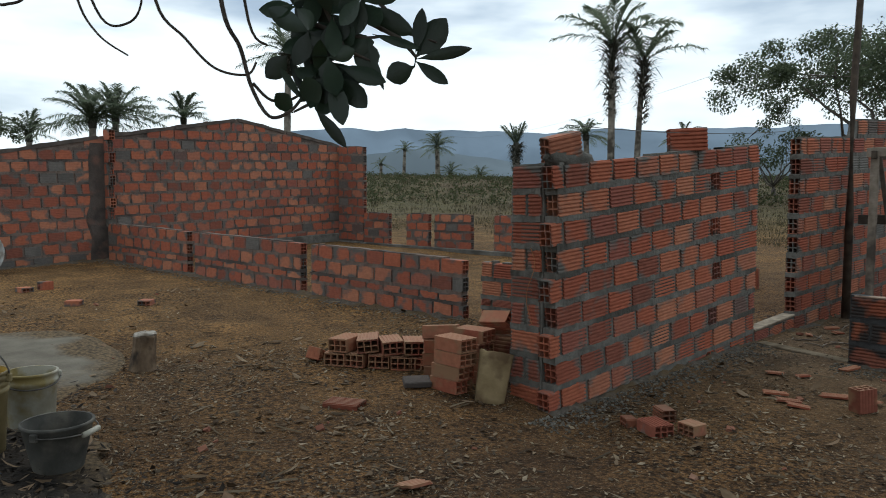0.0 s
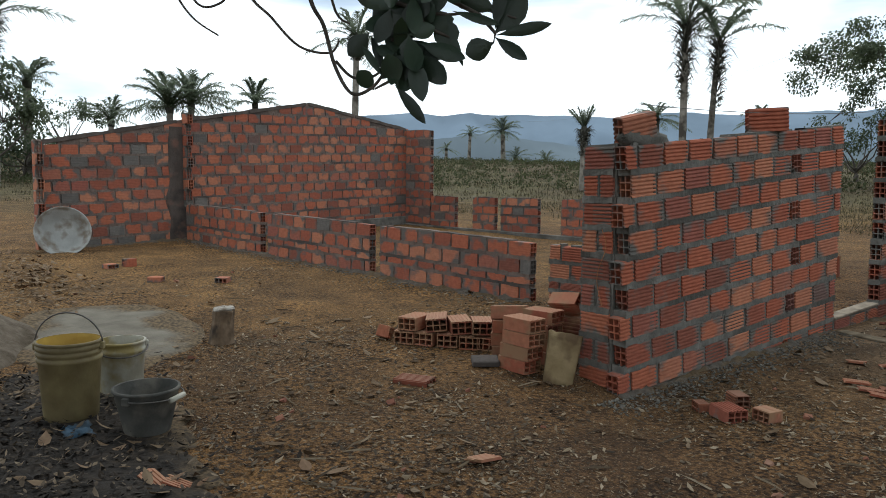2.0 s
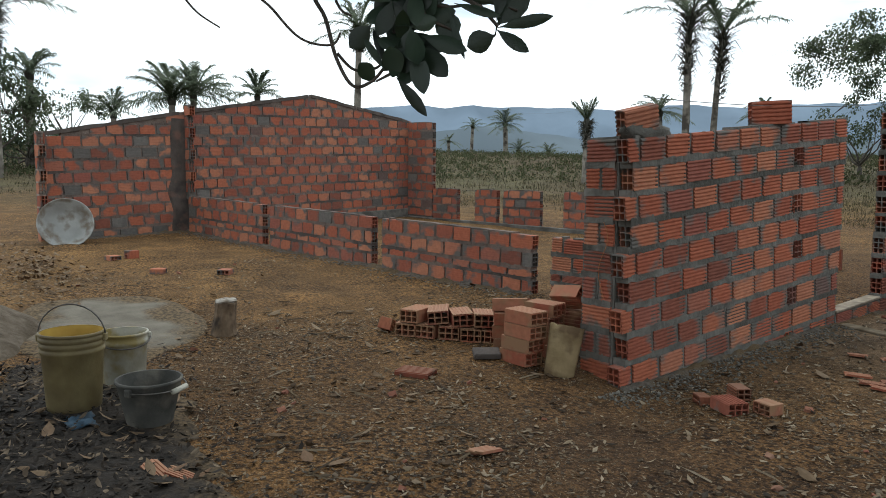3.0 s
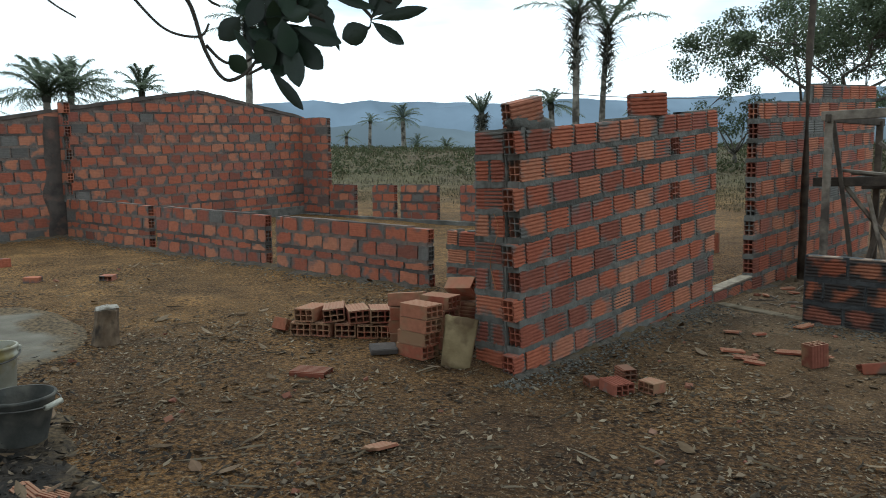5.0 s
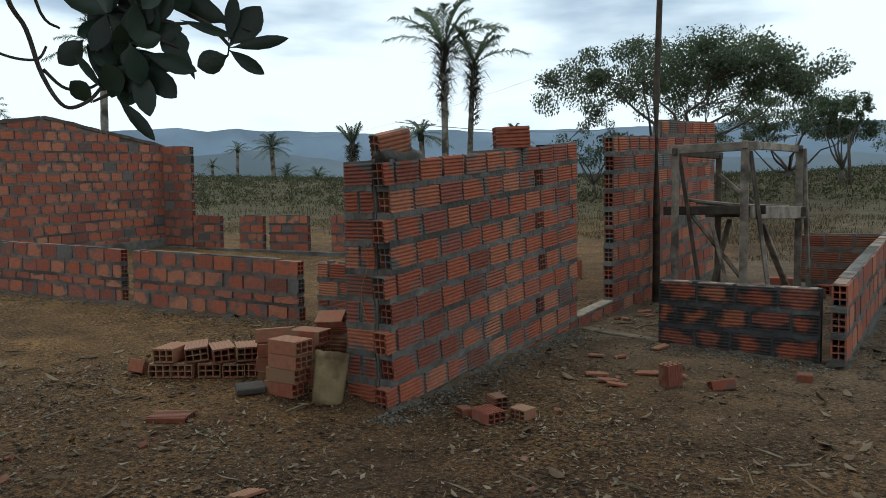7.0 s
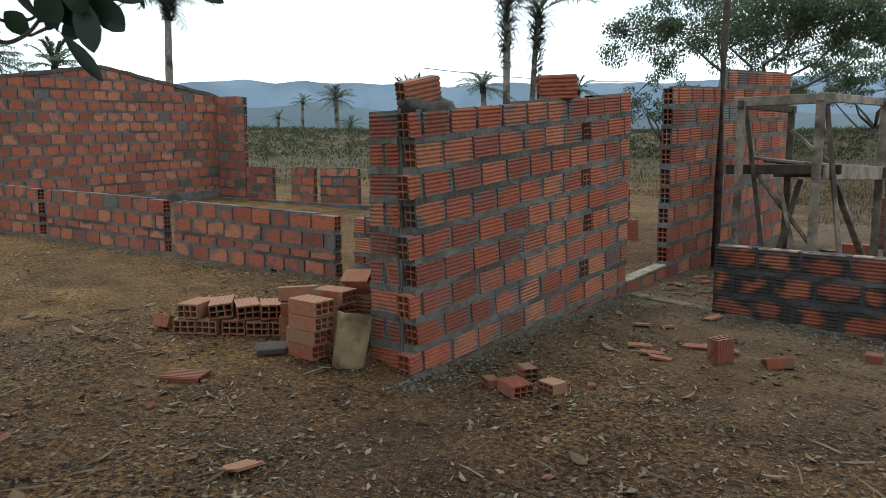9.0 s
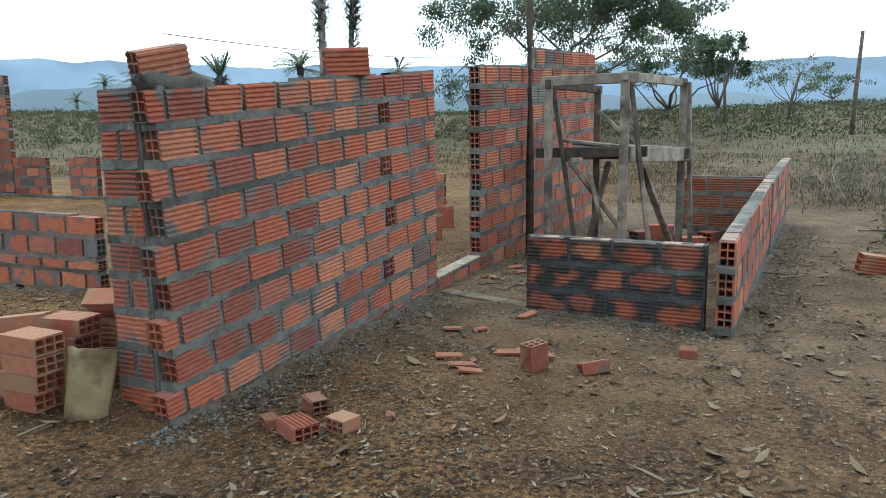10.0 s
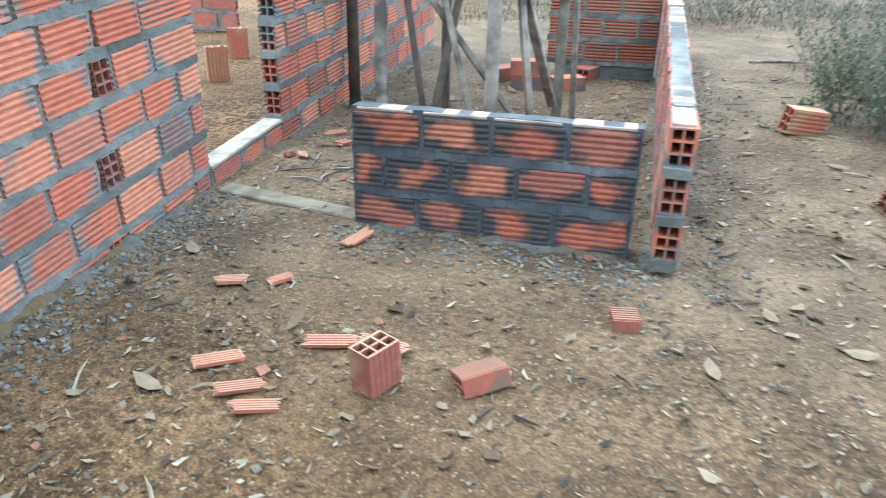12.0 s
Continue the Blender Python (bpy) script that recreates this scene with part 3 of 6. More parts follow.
def big_leaf(bits, base, way, length, width, curl, side):
    """A broad rounded leaf, folded along its rib."""
    way = Vector(way).normalized()
    s = side.normalized()
    up = s.cross(way).normalized()
    st = ((0.0, 0.05), (0.1, 0.16), (0.25, 0.6), (0.45, 0.95), (0.65, 1.0), (0.82, 0.74), (0.93, 0.38), (1.0, 0.04))
    pts = []
    for t, w in st:
        c = Vector(base) + way * length * t - up * curl * length * t * t
        pts += [c + s * width / 2 * w + up * width * 0.1 * w, c, c - s * width / 2 * w + up * width * 0.1 * w]
    f = []
    for i in range(len(st) - 1):
        a = 3 * i
        f += [(a, a + 1, a + 4, a + 3), (a + 1, a + 2, a + 5, a + 4)]
    bits.add(pts, f)


def blade(bits, base, way, length, width, droop=0.3):
    """A narrow blade bent once."""
    way = Vector(way).normalized()
    s = way.cross(Vector((0, 0, 1)))
    s = s.normalized() if s.length > 0.01 else Vector((1, 0, 0))
    b = Vector(base)
    m = b + way * length * 0.55
    e = b + way * length - Vector((0, 0, droop * length))
    bits.add([b - s * width / 2, b + s * width / 2, m + s * width * 0.4, m - s * width * 0.4, e], [(0, 1, 2, 3), (3, 2, 4)])


def polar(az, r, z=None):
    x, y = r * math.cos(radians(az)), 0.28 + r * math.sin(radians(az))
    return Vector((x, y, ground(x, y) if z is None else z))


def rv(g, s=1.0):
    return Vector((g.uniform(-s, s), g.uniform(-s, s), g.uniform(-s, s)))


# ---- palms ----
def palm(az, r, heart, frond, n=22, skirt=0, trunk=0.13, upright=0.5, seed=1, label="tall palm with feathery green fronds on a grey trunk"):
    g = random.Random(seed)
    foot = polar(az, r)
    ob = thing("palm_tree", label, "palm tree", Matrix.Translation(foot), "palms round the yard")
    h = heart - foot.z
    bm = bmesh.new()
    lean = Vector((g.uniform(-0.03, 0.03), g.uniform(-0.03, 0.03), 0))
    pts = [lean * h * t * t + Vector((0, 0, h * t - (0.3 if t == 0 else 0))) for t in np.linspace(0, 1, 14)]
    tube(bm, pts, [trunk * (1.25 - 0.4 * i / 13) * (1 + 0.06 * (i % 2)) for i in range(14)], 10)
    part("trunk", bm, M_BARK, ob, smooth=True)
    top = pts[-1]

    def fronds(crown, count, lo, hi, length, sag, wid):
        for i in range(count):
            bits = Bits()
            a = 2 * math.pi * (i + g.random() * 0.7) / count
            e = radians(g.uniform(lo, hi))
            d = Vector((math.cos(a) * math.cos(e), math.sin(a) * math.cos(e), math.sin(e)))
            L = length * g.uniform(0.8, 1.15)
            side = Vector((-math.sin(a), math.cos(a), 0))
            rib = [top + d * L * t - Vector((0, 0, sag * L * t * t)) for t in np.linspace(0, 1, 9)]
            for k in range(8):
                bits.add([rib[k] - side * 0.012, rib[k] + side * 0.012, rib[k + 1]], [(0, 1, 2)])
                fwd = (rib[k + 1] - rib[k]).normalized()
                for sub in (0.1, 0.35, 0.6, 0.85):
                    p = rib[k].lerp(rib[k + 1], sub)
                    t = (k + sub) / 8
                    ll = L * wid * (0.35 + 1.3 * t * (1 - t) * 2) * g.uniform(0.8, 1.2)
                    for s in (-1, 1):
                        w = side * s * 0.75 + fwd * 0.7 + Vector((0, 0, g.uniform(-0.25, 0.35)))
                        blade(bits, p, w, ll, 0.032 * L / 2 + 0.013, g.uniform(0.15, 0.5))
            new("frond", bits.mesh("frond", M_FROND)).parent = crown
    bm = bmesh.new()
    tube(bm, [top - Vector((0, 0, 0.25)), top, top + Vector((0, 0, 0.22))], [trunk * 1.1, trunk * 1.25, 0.02], 9)
    crown = part("crown", bm, M_DEADFROND, ob, "leaf bases and feathery fronds", True)
    fronds(crown, n, upright * 60 - 25, 80, frond, 0.42 if upright < 0.85 else 0.2, 0.2)
    if skirt:
        bits = Bits()
        for i in range(420):
            a = g.uniform(0, 6.28)
            z = -skirt * g.random()
            o = top + Vector((math.cos(a) * trunk, math.sin(a) * trunk, z))
            lv = 0.25 + 0.75 * (1 + z / skirt)
            blade(bits, o, (math.cos(a), math.sin(a), g.uniform(0.1, 1.0)), frond * 0.32 * lv * g.uniform(0.6, 1.2), 0.06, g.uniform(0.0, 0.7))
        dead = new("dead_skirt", bits.mesh("dead_skirt", M_DEADFROND))
        dead.parent, dead["label"] = ob, "grey hanging dead fronds"
    return ob


palm(126.8, 26, 6.5, 2.9, 15, 2.6, 0.11, 0.75, 1, "tall palm with a skirt of dead grey leaf bases")
palm(124.9, 26.8, 6.0, 2.4, 12, 2.2, 0.095, 0.8, 2, "tall palm with a skirt of dead grey leaf bases")
palm(134.0, 24, 2.9, 0.95, 14, 0.9, 0.11, 1.25, 3, "short narrow palm with upright fronds")
palm(128.6, 34, 4.1, 1.5, 24, 0, 0.13, 0.3, 4)
palm(121.6, 38, 4.3, 1.2, 20, 0, 0.12, 0.4, 5)
palm(142.9, 90, 7.3, 1.9, 20, 0, 0.2, 0.3, 6)
palm(140.2, 80, 6.9, 2.6, 34, 0, 0.25, 0.3, 7)
palm(144.7, 92, 5.6, 1.6, 18, 0, 0.2, 0.3, 8)
palm(139.2, 78, 4.0, 1.9, 20, 0, 0.2, 0.5, 9)
palm(136.9, 80, 3.9, 1.8, 20, 0, 0.2, 0.5, 10)
palm(176.6, 24, 5.6, 2.2, 20, 1.5, 0.10, 0.5, 11, "tall palm with a thick pale trunk and a ragged crown")
palm(174.6, 31, 4.7, 1.6, 22, 0, 0.14, 0.5, 12)
palm(165.5, 34, 4.3, 2.6, 38, 0, 0.15, 0.5, 13, "wide bushy palm standing behind the gable wall")
palm(164.0, 36, 4.7, 2.6, 34, 0, 0.15, 0.5, 14, "wide bushy palm standing behind the gable wall")
palm(159.3, 40, 5.2, 2.1, 28, 0, 0.14, 0.6, 15)
palm(169.4, 38, 3.9, 1.9, 22, 0, 0.14, 0.5, 16)
palm(151.9, 28, 6.5, 1.9, 22, 0.8, 0.12, 0.4, 17)


# ---- broad-leaved trees ----
def tree(az, r, zc, wide, tall, n, seed, label, leaf_size=0.16, trunk=0.2, clumps=60, lean=0.0, mat=None, name="tree", flat=0.5):
    """Forked limbs, each clump of leaves on a branch of its own."""
    g = random.Random(seed)
    foot = polar(az, r)
    ob = thing(name, label, "tree", Matrix.Translation(foot))
    h = zc - foot.z
    side = Vector((math.sin(radians(az)), -math.cos(radians(az)), 0))
    fork = side * lean * 0.5 + Vector((0, 0, max(0.4, h - tall * 0.6)))
    bm = bmesh.new()
    tube(bm, [(0, 0, -0.3), fork * 0.5 + rv(g, 0.06), fork, fork + Vector((0, 0, 0.1))], [trunk * 1.25, trunk, trunk * 0.8, trunk * 0.3], 8)
    part("trunk", bm, M_TWIG, ob, smooth=True)
    limbs, count = [], 7
    for i in range(count):
        a = 2 * math.pi * (i + g.uniform(-0.3, 0.3)) / count
        reach = Vector((math.cos(a), math.sin(a), 0)) * wide * 0.36 * g.uniform(0.7, 1.1)
        start = fork * g.uniform(0.78, 1.0)
        end = side * lean + reach + Vector((0, 0, h + tall * g.uniform(-0.12, 0.2)))
        mid = start.lerp(end, 0.45) - Vector((0, 0, tall * g.uniform(-0.02, 0.10))) + rv(g, 0.05 * wide)
        line = [start, start.lerp(mid, 0.55) + rv(g, 0.02 * wide), mid, mid.lerp(end, 0.5) + rv(g, 0.03 * wide), end]
        bm = bmesh.new()
        tube(bm, line, [trunk * k for k in (0.5, 0.4, 0.3, 0.2, 0.09)], 6)
        part("limb", bm, M_TWIG, ob, smooth=True)
        limbs += [line[2], line[3], line[4], line[2].lerp(line[3], 0.5), line[3].lerp(line[4], 0.5)]
    bits, twigs = Bits(), bmesh.new()
    for i in range(clumps):
        a, q = g.uniform(0, 6.28), math.sqrt(g.random())
        rim = 1 + 0.35 * noise.noise((math.cos(a) * 1.7, math.sin(a) * 1.7, seed))
        dome = math.sqrt(max(0.0, 1 - q * q))
        e = side * lean + Vector((math.cos(a) * q * wide / 2 * rim, math.sin(a) * q * wide / 2 * rim,
                                  h + tall * 0.5 * (dome * (0.9 - 1.1 * g.random() ** 1.6) - 0.45 * q * q * g.random() + 0.2 * noise.noise((a, q * 3, seed)))))
        near = min(limbs, key=lambda p: (p - e).length)
        tube(twigs, [near, near.lerp(e, 0.5) + rv(g, 0.06 * (e - near).length), e], [trunk * 0.11, trunk * 0.07, trunk * 0.03], 4, False)
        rad = g.uniform(0.5, 1.1) * wide / math.sqrt(clumps) * 0.86
        for j in range(n // clumps):
            d = rv(g)
            while d.length > 1:
                d = rv(g)
            leaf(bits, e + Vector((d.x, d.y, d.z * flat)) * rad, rv(g) + Vector((0, 0, -0.2)), leaf_size * g.uniform(0.7, 1.3), leaf_size * 0.55, 0.2)
    tagged(part("branch_mass", twigs, M_TWIG, ob), kind="stuff")
    cr = new("crown", bits.mesh("crown", mat or M_LEAF))
    cr.parent = ob
    return ob


tree(108.9, 28, 5.2, 9.6, 3.4, 34000, 31, "wide flat-crowned tree with dark limbs and small green leaves", 0.115, 0.17, 150, flat=0.7)
tree(101.6, 42, 4.7, 8.0, 4.4, 15000, 32, "thin-crowned pale green tree at the field edge", 0.13, 0.15, 100)
tree(98.3, 36, 4.3, 2.2, 3.2, 4200, 33, "dark narrow tree at the field edge", 0.13, 0.12, 34, flat=0.9)
tree(115.3, 30, 2.9, 3.0, 3.4, 3200, 34, "bushy green shrub tree beyond the wall", 0.11, 0.08, 50, flat=0.8)
tree(172.5, 40, 4.3, 3.4, 2.6, 1300, 35, "thin-leaved light tree behind the gable wall", 0.15, 0.1, 40)
tree(178.5, 27, 2.9, 5.0, 4.0, 6500, 36, "dense dark green tree beside the yard", 0.16, 0.15, 70, flat=0.9)
tree(174.8, 30, 2.0, 3.5, 2.4, 2600, 37, "dense green shrub beside the yard", 0.14, 0.08, 50, flat=0.9)
for i, (az, r, zc, w, t) in enumerate(((93.5, 48, 4.3, 4.6, 2.6), (91, 56, 4.0, 4.0, 2.2), (86, 60, 4.6, 4.0, 2.4), (80, 58, 4.3, 4.8, 2.2), (73, 56, 4.2, 4.0, 2.2))):
    tree(az, r, zc, w, t, 1300, 50 + i, "small thin tree at the far field edge", 0.15, 0.07, 36)
for i, (az, r, hgt, lean) in enumerate(((90.0, 26, 3.0, 0.1), (97.8, 34, 2.0, -0.1), (93.8, 36, 2.0, 0.4))):
    foot = polar(az, r)
    ob = thing("field_post", "weathered leaning post standing in the field", "post", Matrix.Translation(foot))
    bm = bmesh.new()
    tube(bm, [(0, 0, -0.3), (lean * 0.3, 0, hgt * 0.4), (lean, 0.05, hgt)], [0.075, 0.065, 0.05], 8)
    part("shaft", bm, M_DARKWOOD, ob, smooth=True)

# ---- far hills ----


def ridge(name, R, lo, hi, seed, colour):
    bits = Bits()
    n = 260
    for i in range(n + 1):
        az = 20 + 190 * i / n
        e = lo + (hi - lo) * (0.5 + 0.7 * noise.noise((az * 0.06, seed, 0)) + 0.28 * noise.noise((az * 0.2, seed, 5)) + 0.05 * noise.noise((az * 0.9, seed, 2)))
        e -= 4.0 * max(0.0, min(1.0, (az - 152) / 14))
        c, s = math.cos(radians(az)), math.sin(radians(az))
        top = R * math.tan(radians(e))
        for k, (q, z) in enumerate(((1.0, -40.0), (1.08, top * 0.5), (1.2, top), (1.45, top * 0.6))):
            wob = 1 + 0.03 * noise.noise((az * 0.5, k, seed))
            bits.v.append((R * q * wob * c, R * q * wob * s, z))
        if i:
            b = 4 * i
            for k in range(3):
                bits.f.append((b - 4 + k, b + k, b + k + 1, b - 3 + k))
    # distance haze is painted into the hill colour as blue-grey
    m = material(name + "_haze_tint", [c * 0.85 for c in colour], colour, 0.006, 1.0, 0.0, spec=0.0, c3=[c * 0.75 for c in colour], scale3=0.002)
    return tagged(new(name, bits.mesh(name, m, True)), "far range of hills, blue haze painted into the colour", "hills", kind="structure")


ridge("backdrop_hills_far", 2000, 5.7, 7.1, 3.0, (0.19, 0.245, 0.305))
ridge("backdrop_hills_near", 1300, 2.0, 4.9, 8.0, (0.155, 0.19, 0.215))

# ---- field: dry grass, scrub ----
g = random.Random(77)
tufts, scrub = Bits(), Bits()
inside = lambda x, y: -12.5 < x < 0.3 and y < (13.0 + 0.2 * x if x < -2.7 else 10.3 + 0.15 * x)
while len(tufts.f) < 130000:
    az, r = g.uniform(58, 186), 8 + 56 * g.random() ** 1.15
    p = polar(az, r)
    if inside(p.x, p.y) or (r < 12 and g.random() < 0.7) or (az > 165 and r < 18):
        continue
    bare = noise.noise((p.x * 0.25, p.y * 0.25, 9))
    if bare > 0.25 and r < 20:
        continue
    hgt = g.uniform(0.06, 0.22) * (0.7 + 0.010 * r)
    for k in range(4):
        blade(tufts, p + Vector((g.uniform(-0.2, 0.2), g.uniform(-0.2, 0.2), -0.02)), (g.uniform(-0.6, 0.6), g.uniform(-0.6, 0.6), 1), hgt * g.uniform(0.6, 1.2), 0.004 + 0.0007 * r, 0.15)
while len(tufts.f) < 215000:
    az, r = g.uniform(60, 150), g.uniform(7.5, 19)
    p = polar(az, r)
    if inside(p.x, p.y) or noise.noise((p.x * 0.3, p.y * 0.3, 9)) > 0.22 or (p.x < 0.6 and r < 10.5):
        continue
    for k in range(5):
        blade(tufts, p + Vector((g.uniform(-0.15, 0.15), g.uniform(-0.15, 0.15), -0.02)), (g.uniform(-0.9, 0.9), g.uniform(-0.9, 0.9), 1), g.uniform(0.04, 0.15), 0.008, 0.25)
tagged(new("grass", tufts.mesh("grass", M_GRASS)), "dry straw-coloured grass of the open field", "grass", kind="stuff")
for i in range(6000):
    az = g.uniform(58, 186)
    r = g.uniform(24, 62) if i % 3 else g.uniform(46, 62)
    p = polar(az, r)
    if (az > 170 and r < 20):
        continue
    s = g.uniform(0.15, 0.6) * (0.35 + 0.65 * g.random())
    for k in range(10):
        leaf(scrub, p + Vector((g.uniform(-s, s), g.uniform(-s, s), g.uniform(0, s * 0.7))), rv(g) + Vector((0, 0, 0.6)), 0.14 * g.uniform(0.6, 1.4), 0.07, 0.2)
tagged(new("field_scrub", scrub.mesh("field_scrub", M_GREEN)), "low green scrub across the far field", "scrub", kind="stuff")


# ---- dry shrubs beside the path ----
M_PALESTEM = material("bleached_stem", (0.16, 0.14, 0.115), (0.27, 0.245, 0.205), 20, 0.9, 0.3, 60)


def shrub(x, y, h, w, stems, seed, label, green=0.0):
    g = random.Random(seed)
    ob = thing("dry_shrub", label, "shrub", Matrix.Translation((x, y, ground(x, y))), "shrubs beside the path")
    bm, bits = bmesh.new(), Bits()
    for i in range(stems):
        a = g.uniform(0, 6.28)
        q = g.random() ** 0.6 * w / 2
        f = Vector((math.cos(a) * q * 0.6, math.sin(a) * q * 0.6, -0.03))
        e = Vector((math.cos(a) * q * 1.2, math.sin(a) * q * 1.2, h * g.uniform(0.45, 1.05)))
        m = f.lerp(e, 0.5) + rv(g, 0.07)
        tube(bm, [f, f.lerp(m, 0.6) + rv(g, 0.05), m + rv(g, 0.06), e], [0.004, 0.003, 0.002, 0.001], 4, False)
        for j in range(26):
            t = g.uniform(0.25, 1)
            p = f.lerp(e, t) + rv(g, 0.03)
            tw = (rv(g) + Vector((0, 0, 0.3))).normalized() * g.uniform(0.06, 0.24)
            bits.add([p, p + Vector((0.004, 0, 0)), p + tw], [(0, 1, 2)])
            if g.random() < 0.75:
                leaf(bits, p + tw * g.random(), rv(g), g.uniform(0.02, 0.05), 0.018, 0.3)
    part("stem_mass", bm, M_TWIG, ob)
    for i in range(0 if green else 4):        # bleached bare stems among the twigs
        a, q = g.uniform(0, 6.28), g.uniform(0.1, 0.5) * w
        f = Vector((math.cos(a) * q, math.sin(a) * q, -0.02))
        e = f + Vector((g.uniform(-0.35, 0.35), g.uniform(-0.35, 0.35), h * g.uniform(0.6, 1.25)))
        m = f.lerp(e, 0.55) + rv(g, 0.06)
        bs = bmesh.new()
        tube(bs, [f, f.lerp(m, 0.5) + rv(g, 0.02), m, m.lerp(e, 0.5) + rv(g, 0.03), e], [0.007, 0.0065, 0.0055, 0.0045, 0.003], 5)
        part("bare_stem", bs, M_PALESTEM, ob, "bleached bare stem", True)
    lv = new("twig_mass", bits.mesh("twig_mass", M_GREEN if green else M_DRYSHRUB))
    lv.parent = ob
    return ob


shrub(0.75, 6.75, 0.85, 1.2, 55, 61, "leafless grey shrub with a tangle of thin twigs")
shrub(1.25, 6.2, 0.8, 1.3, 49, 62, "leafless grey shrub with a tangle of thin twigs")
shrub(1.1, 7.7, 0.9, 1.4, 49, 63, "leafless grey shrub with a tangle of thin twigs")
shrub(0.45, 7.35, 0.5, 0.8, 43, 64, "low green-grey shrub beside the path", 1)
shrub(1.9, 7.0, 0.9, 1.5, 43, 65, "leafless grey shrub with a tangle of thin twigs")
shrub(0.8, 9.0, 0.7, 1.6, 37, 66, "leafless grey shrub with a tangle of thin twigs")
shrub(1.9, 9.3, 0.8, 1.8, 37, 67, "leafless grey shrub with a tangle of thin twigs")
shrub(-0.1, 11.5, 0.6, 1.8, 31, 68, "low dry shrub in the field")
shrub(1.4, 12.0, 0.7, 2.0, 31, 69, "low dry shrub in the field")
shrub(1.7, 5.4, 0.7, 1.1, 37, 70, "leafless grey shrub with a tangle of thin twigs")

# ---- prickly pear at the path ----
M_CACTUS = material("cactus_skin", (0.05, 0.085, 0.045), (0.10, 0.145, 0.085), 9, 0.6, 0.3, 50, (0.16, 0.19, 0.13), 7, spec=0.35, mix3=(0.5, 0.72), rand=0.35)


def pad(length, width, thick=0.03):
    bm = bmesh.new()
    bmesh.ops.create_uvsphere(bm, u_segments=18, v_segments=12, radius=0.5)
    for v in bm.verts:
        t = v.co.z + 0.5
        wd = 0.55 + 0.6 * math.sin(min(1.0, t * 0.9 + 0.1) * math.pi / 2) if t < 0.6 else 1.12
        v.co = Vector((v.co.x * width * wd, v.co.y * thick * 2, t * length)) + Vector((0, 0.012 * math.sin(t * 3), 0))
    return bm


cx, cy = 0.275, 3.84
cactus = thing("prickly_pear", "green prickly pear cactus with flat upright pads", "cactus", pose(cx, cy, ground(cx, cy) - 0.02, 0, 0, -20))
for px, py, pz, lean, turn, L, W in ((-0.13, 0.0, 0.17, 16, 66, 0.25, 0.085), (-0.10, 0.03, 0.17, 21, -62, 0.21, 0.07), (-0.075, -0.02, 0.04, 2, 56, 0.2, 0.08),
                                     (-0.085, -0.03, -0.04, -5, -54, 0.25, 0.085), (0.04, -0.09, -0.05, 2, 4, 0.215, 0.21), (0.10, 0.03, -0.03, 4, 30, 0.28, 0.14),
                                     (0.095, 0.03, 0.22, -7, 20, 0.30, 0.11)):
    p = part("pad", pad(L, W, 0.02), M_CACTUS, cactus, smooth=True)
    p.matrix_basis = Matrix.Translation((px, py, pz)) @ Matrix.Rotation(radians(lean), 4, "Y") @ Matrix.Rotation(radians(turn), 4, "Z")


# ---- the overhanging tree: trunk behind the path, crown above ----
# upright plane facing the first camera pose; limb, twigs and leaves fit its view
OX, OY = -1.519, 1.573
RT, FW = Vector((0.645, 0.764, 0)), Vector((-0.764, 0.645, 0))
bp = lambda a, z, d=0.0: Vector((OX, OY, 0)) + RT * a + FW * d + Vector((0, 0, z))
shade = thing("shade_tree", "large-leaved dark green shade tree with hanging twigs", "tree", Matrix.Translation((0, 0, 0)))
bm = bmesh.new()
tube(bm, [(-2.2, -2.2, -0.3), (-2.1, -2.1, 0.9), (-1.9, -1.9, 1.9), (-1.6, -1.3, 2.6)], [0.17, 0.15, 0.13, 0.1], 12)
part("trunk", bm, M_TWIG, shade, smooth=True)
bm = bmesh.new()
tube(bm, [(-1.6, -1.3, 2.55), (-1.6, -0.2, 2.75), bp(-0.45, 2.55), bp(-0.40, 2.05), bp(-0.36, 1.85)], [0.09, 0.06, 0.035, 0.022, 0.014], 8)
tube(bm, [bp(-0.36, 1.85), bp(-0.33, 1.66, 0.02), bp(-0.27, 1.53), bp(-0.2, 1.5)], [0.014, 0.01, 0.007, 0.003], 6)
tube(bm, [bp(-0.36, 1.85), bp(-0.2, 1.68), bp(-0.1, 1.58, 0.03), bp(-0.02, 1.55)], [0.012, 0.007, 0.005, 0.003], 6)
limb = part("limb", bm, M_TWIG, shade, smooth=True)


def vine(pts, r):
    b = bmesh.new()
    q = [Vector(p) for p in pts]
    line = []
    for i in range(len(q) - 1):
        a0, a1, a2, a3 = q[max(i - 1, 0)], q[i], q[i + 1], q[min(i + 2, len(q) - 1)]
        for t in np.linspace(0, 1, 7)[:-1]:
            line.append(0.5 * ((2 * a1) + (a2 - a0) * t + (2 * a0 - 5 * a1 + 4 * a2 - a3) * t * t + (3 * a1 - a0 - 3 * a2 + a3) * t ** 3))
    line.append(q[-1])
    tube(b, line, [r * (1 - 0.4 * i / len(line)) for i in range(len(line))], 6)
    part("hanging_twig", b, M_TWIG, shade, smooth=True)


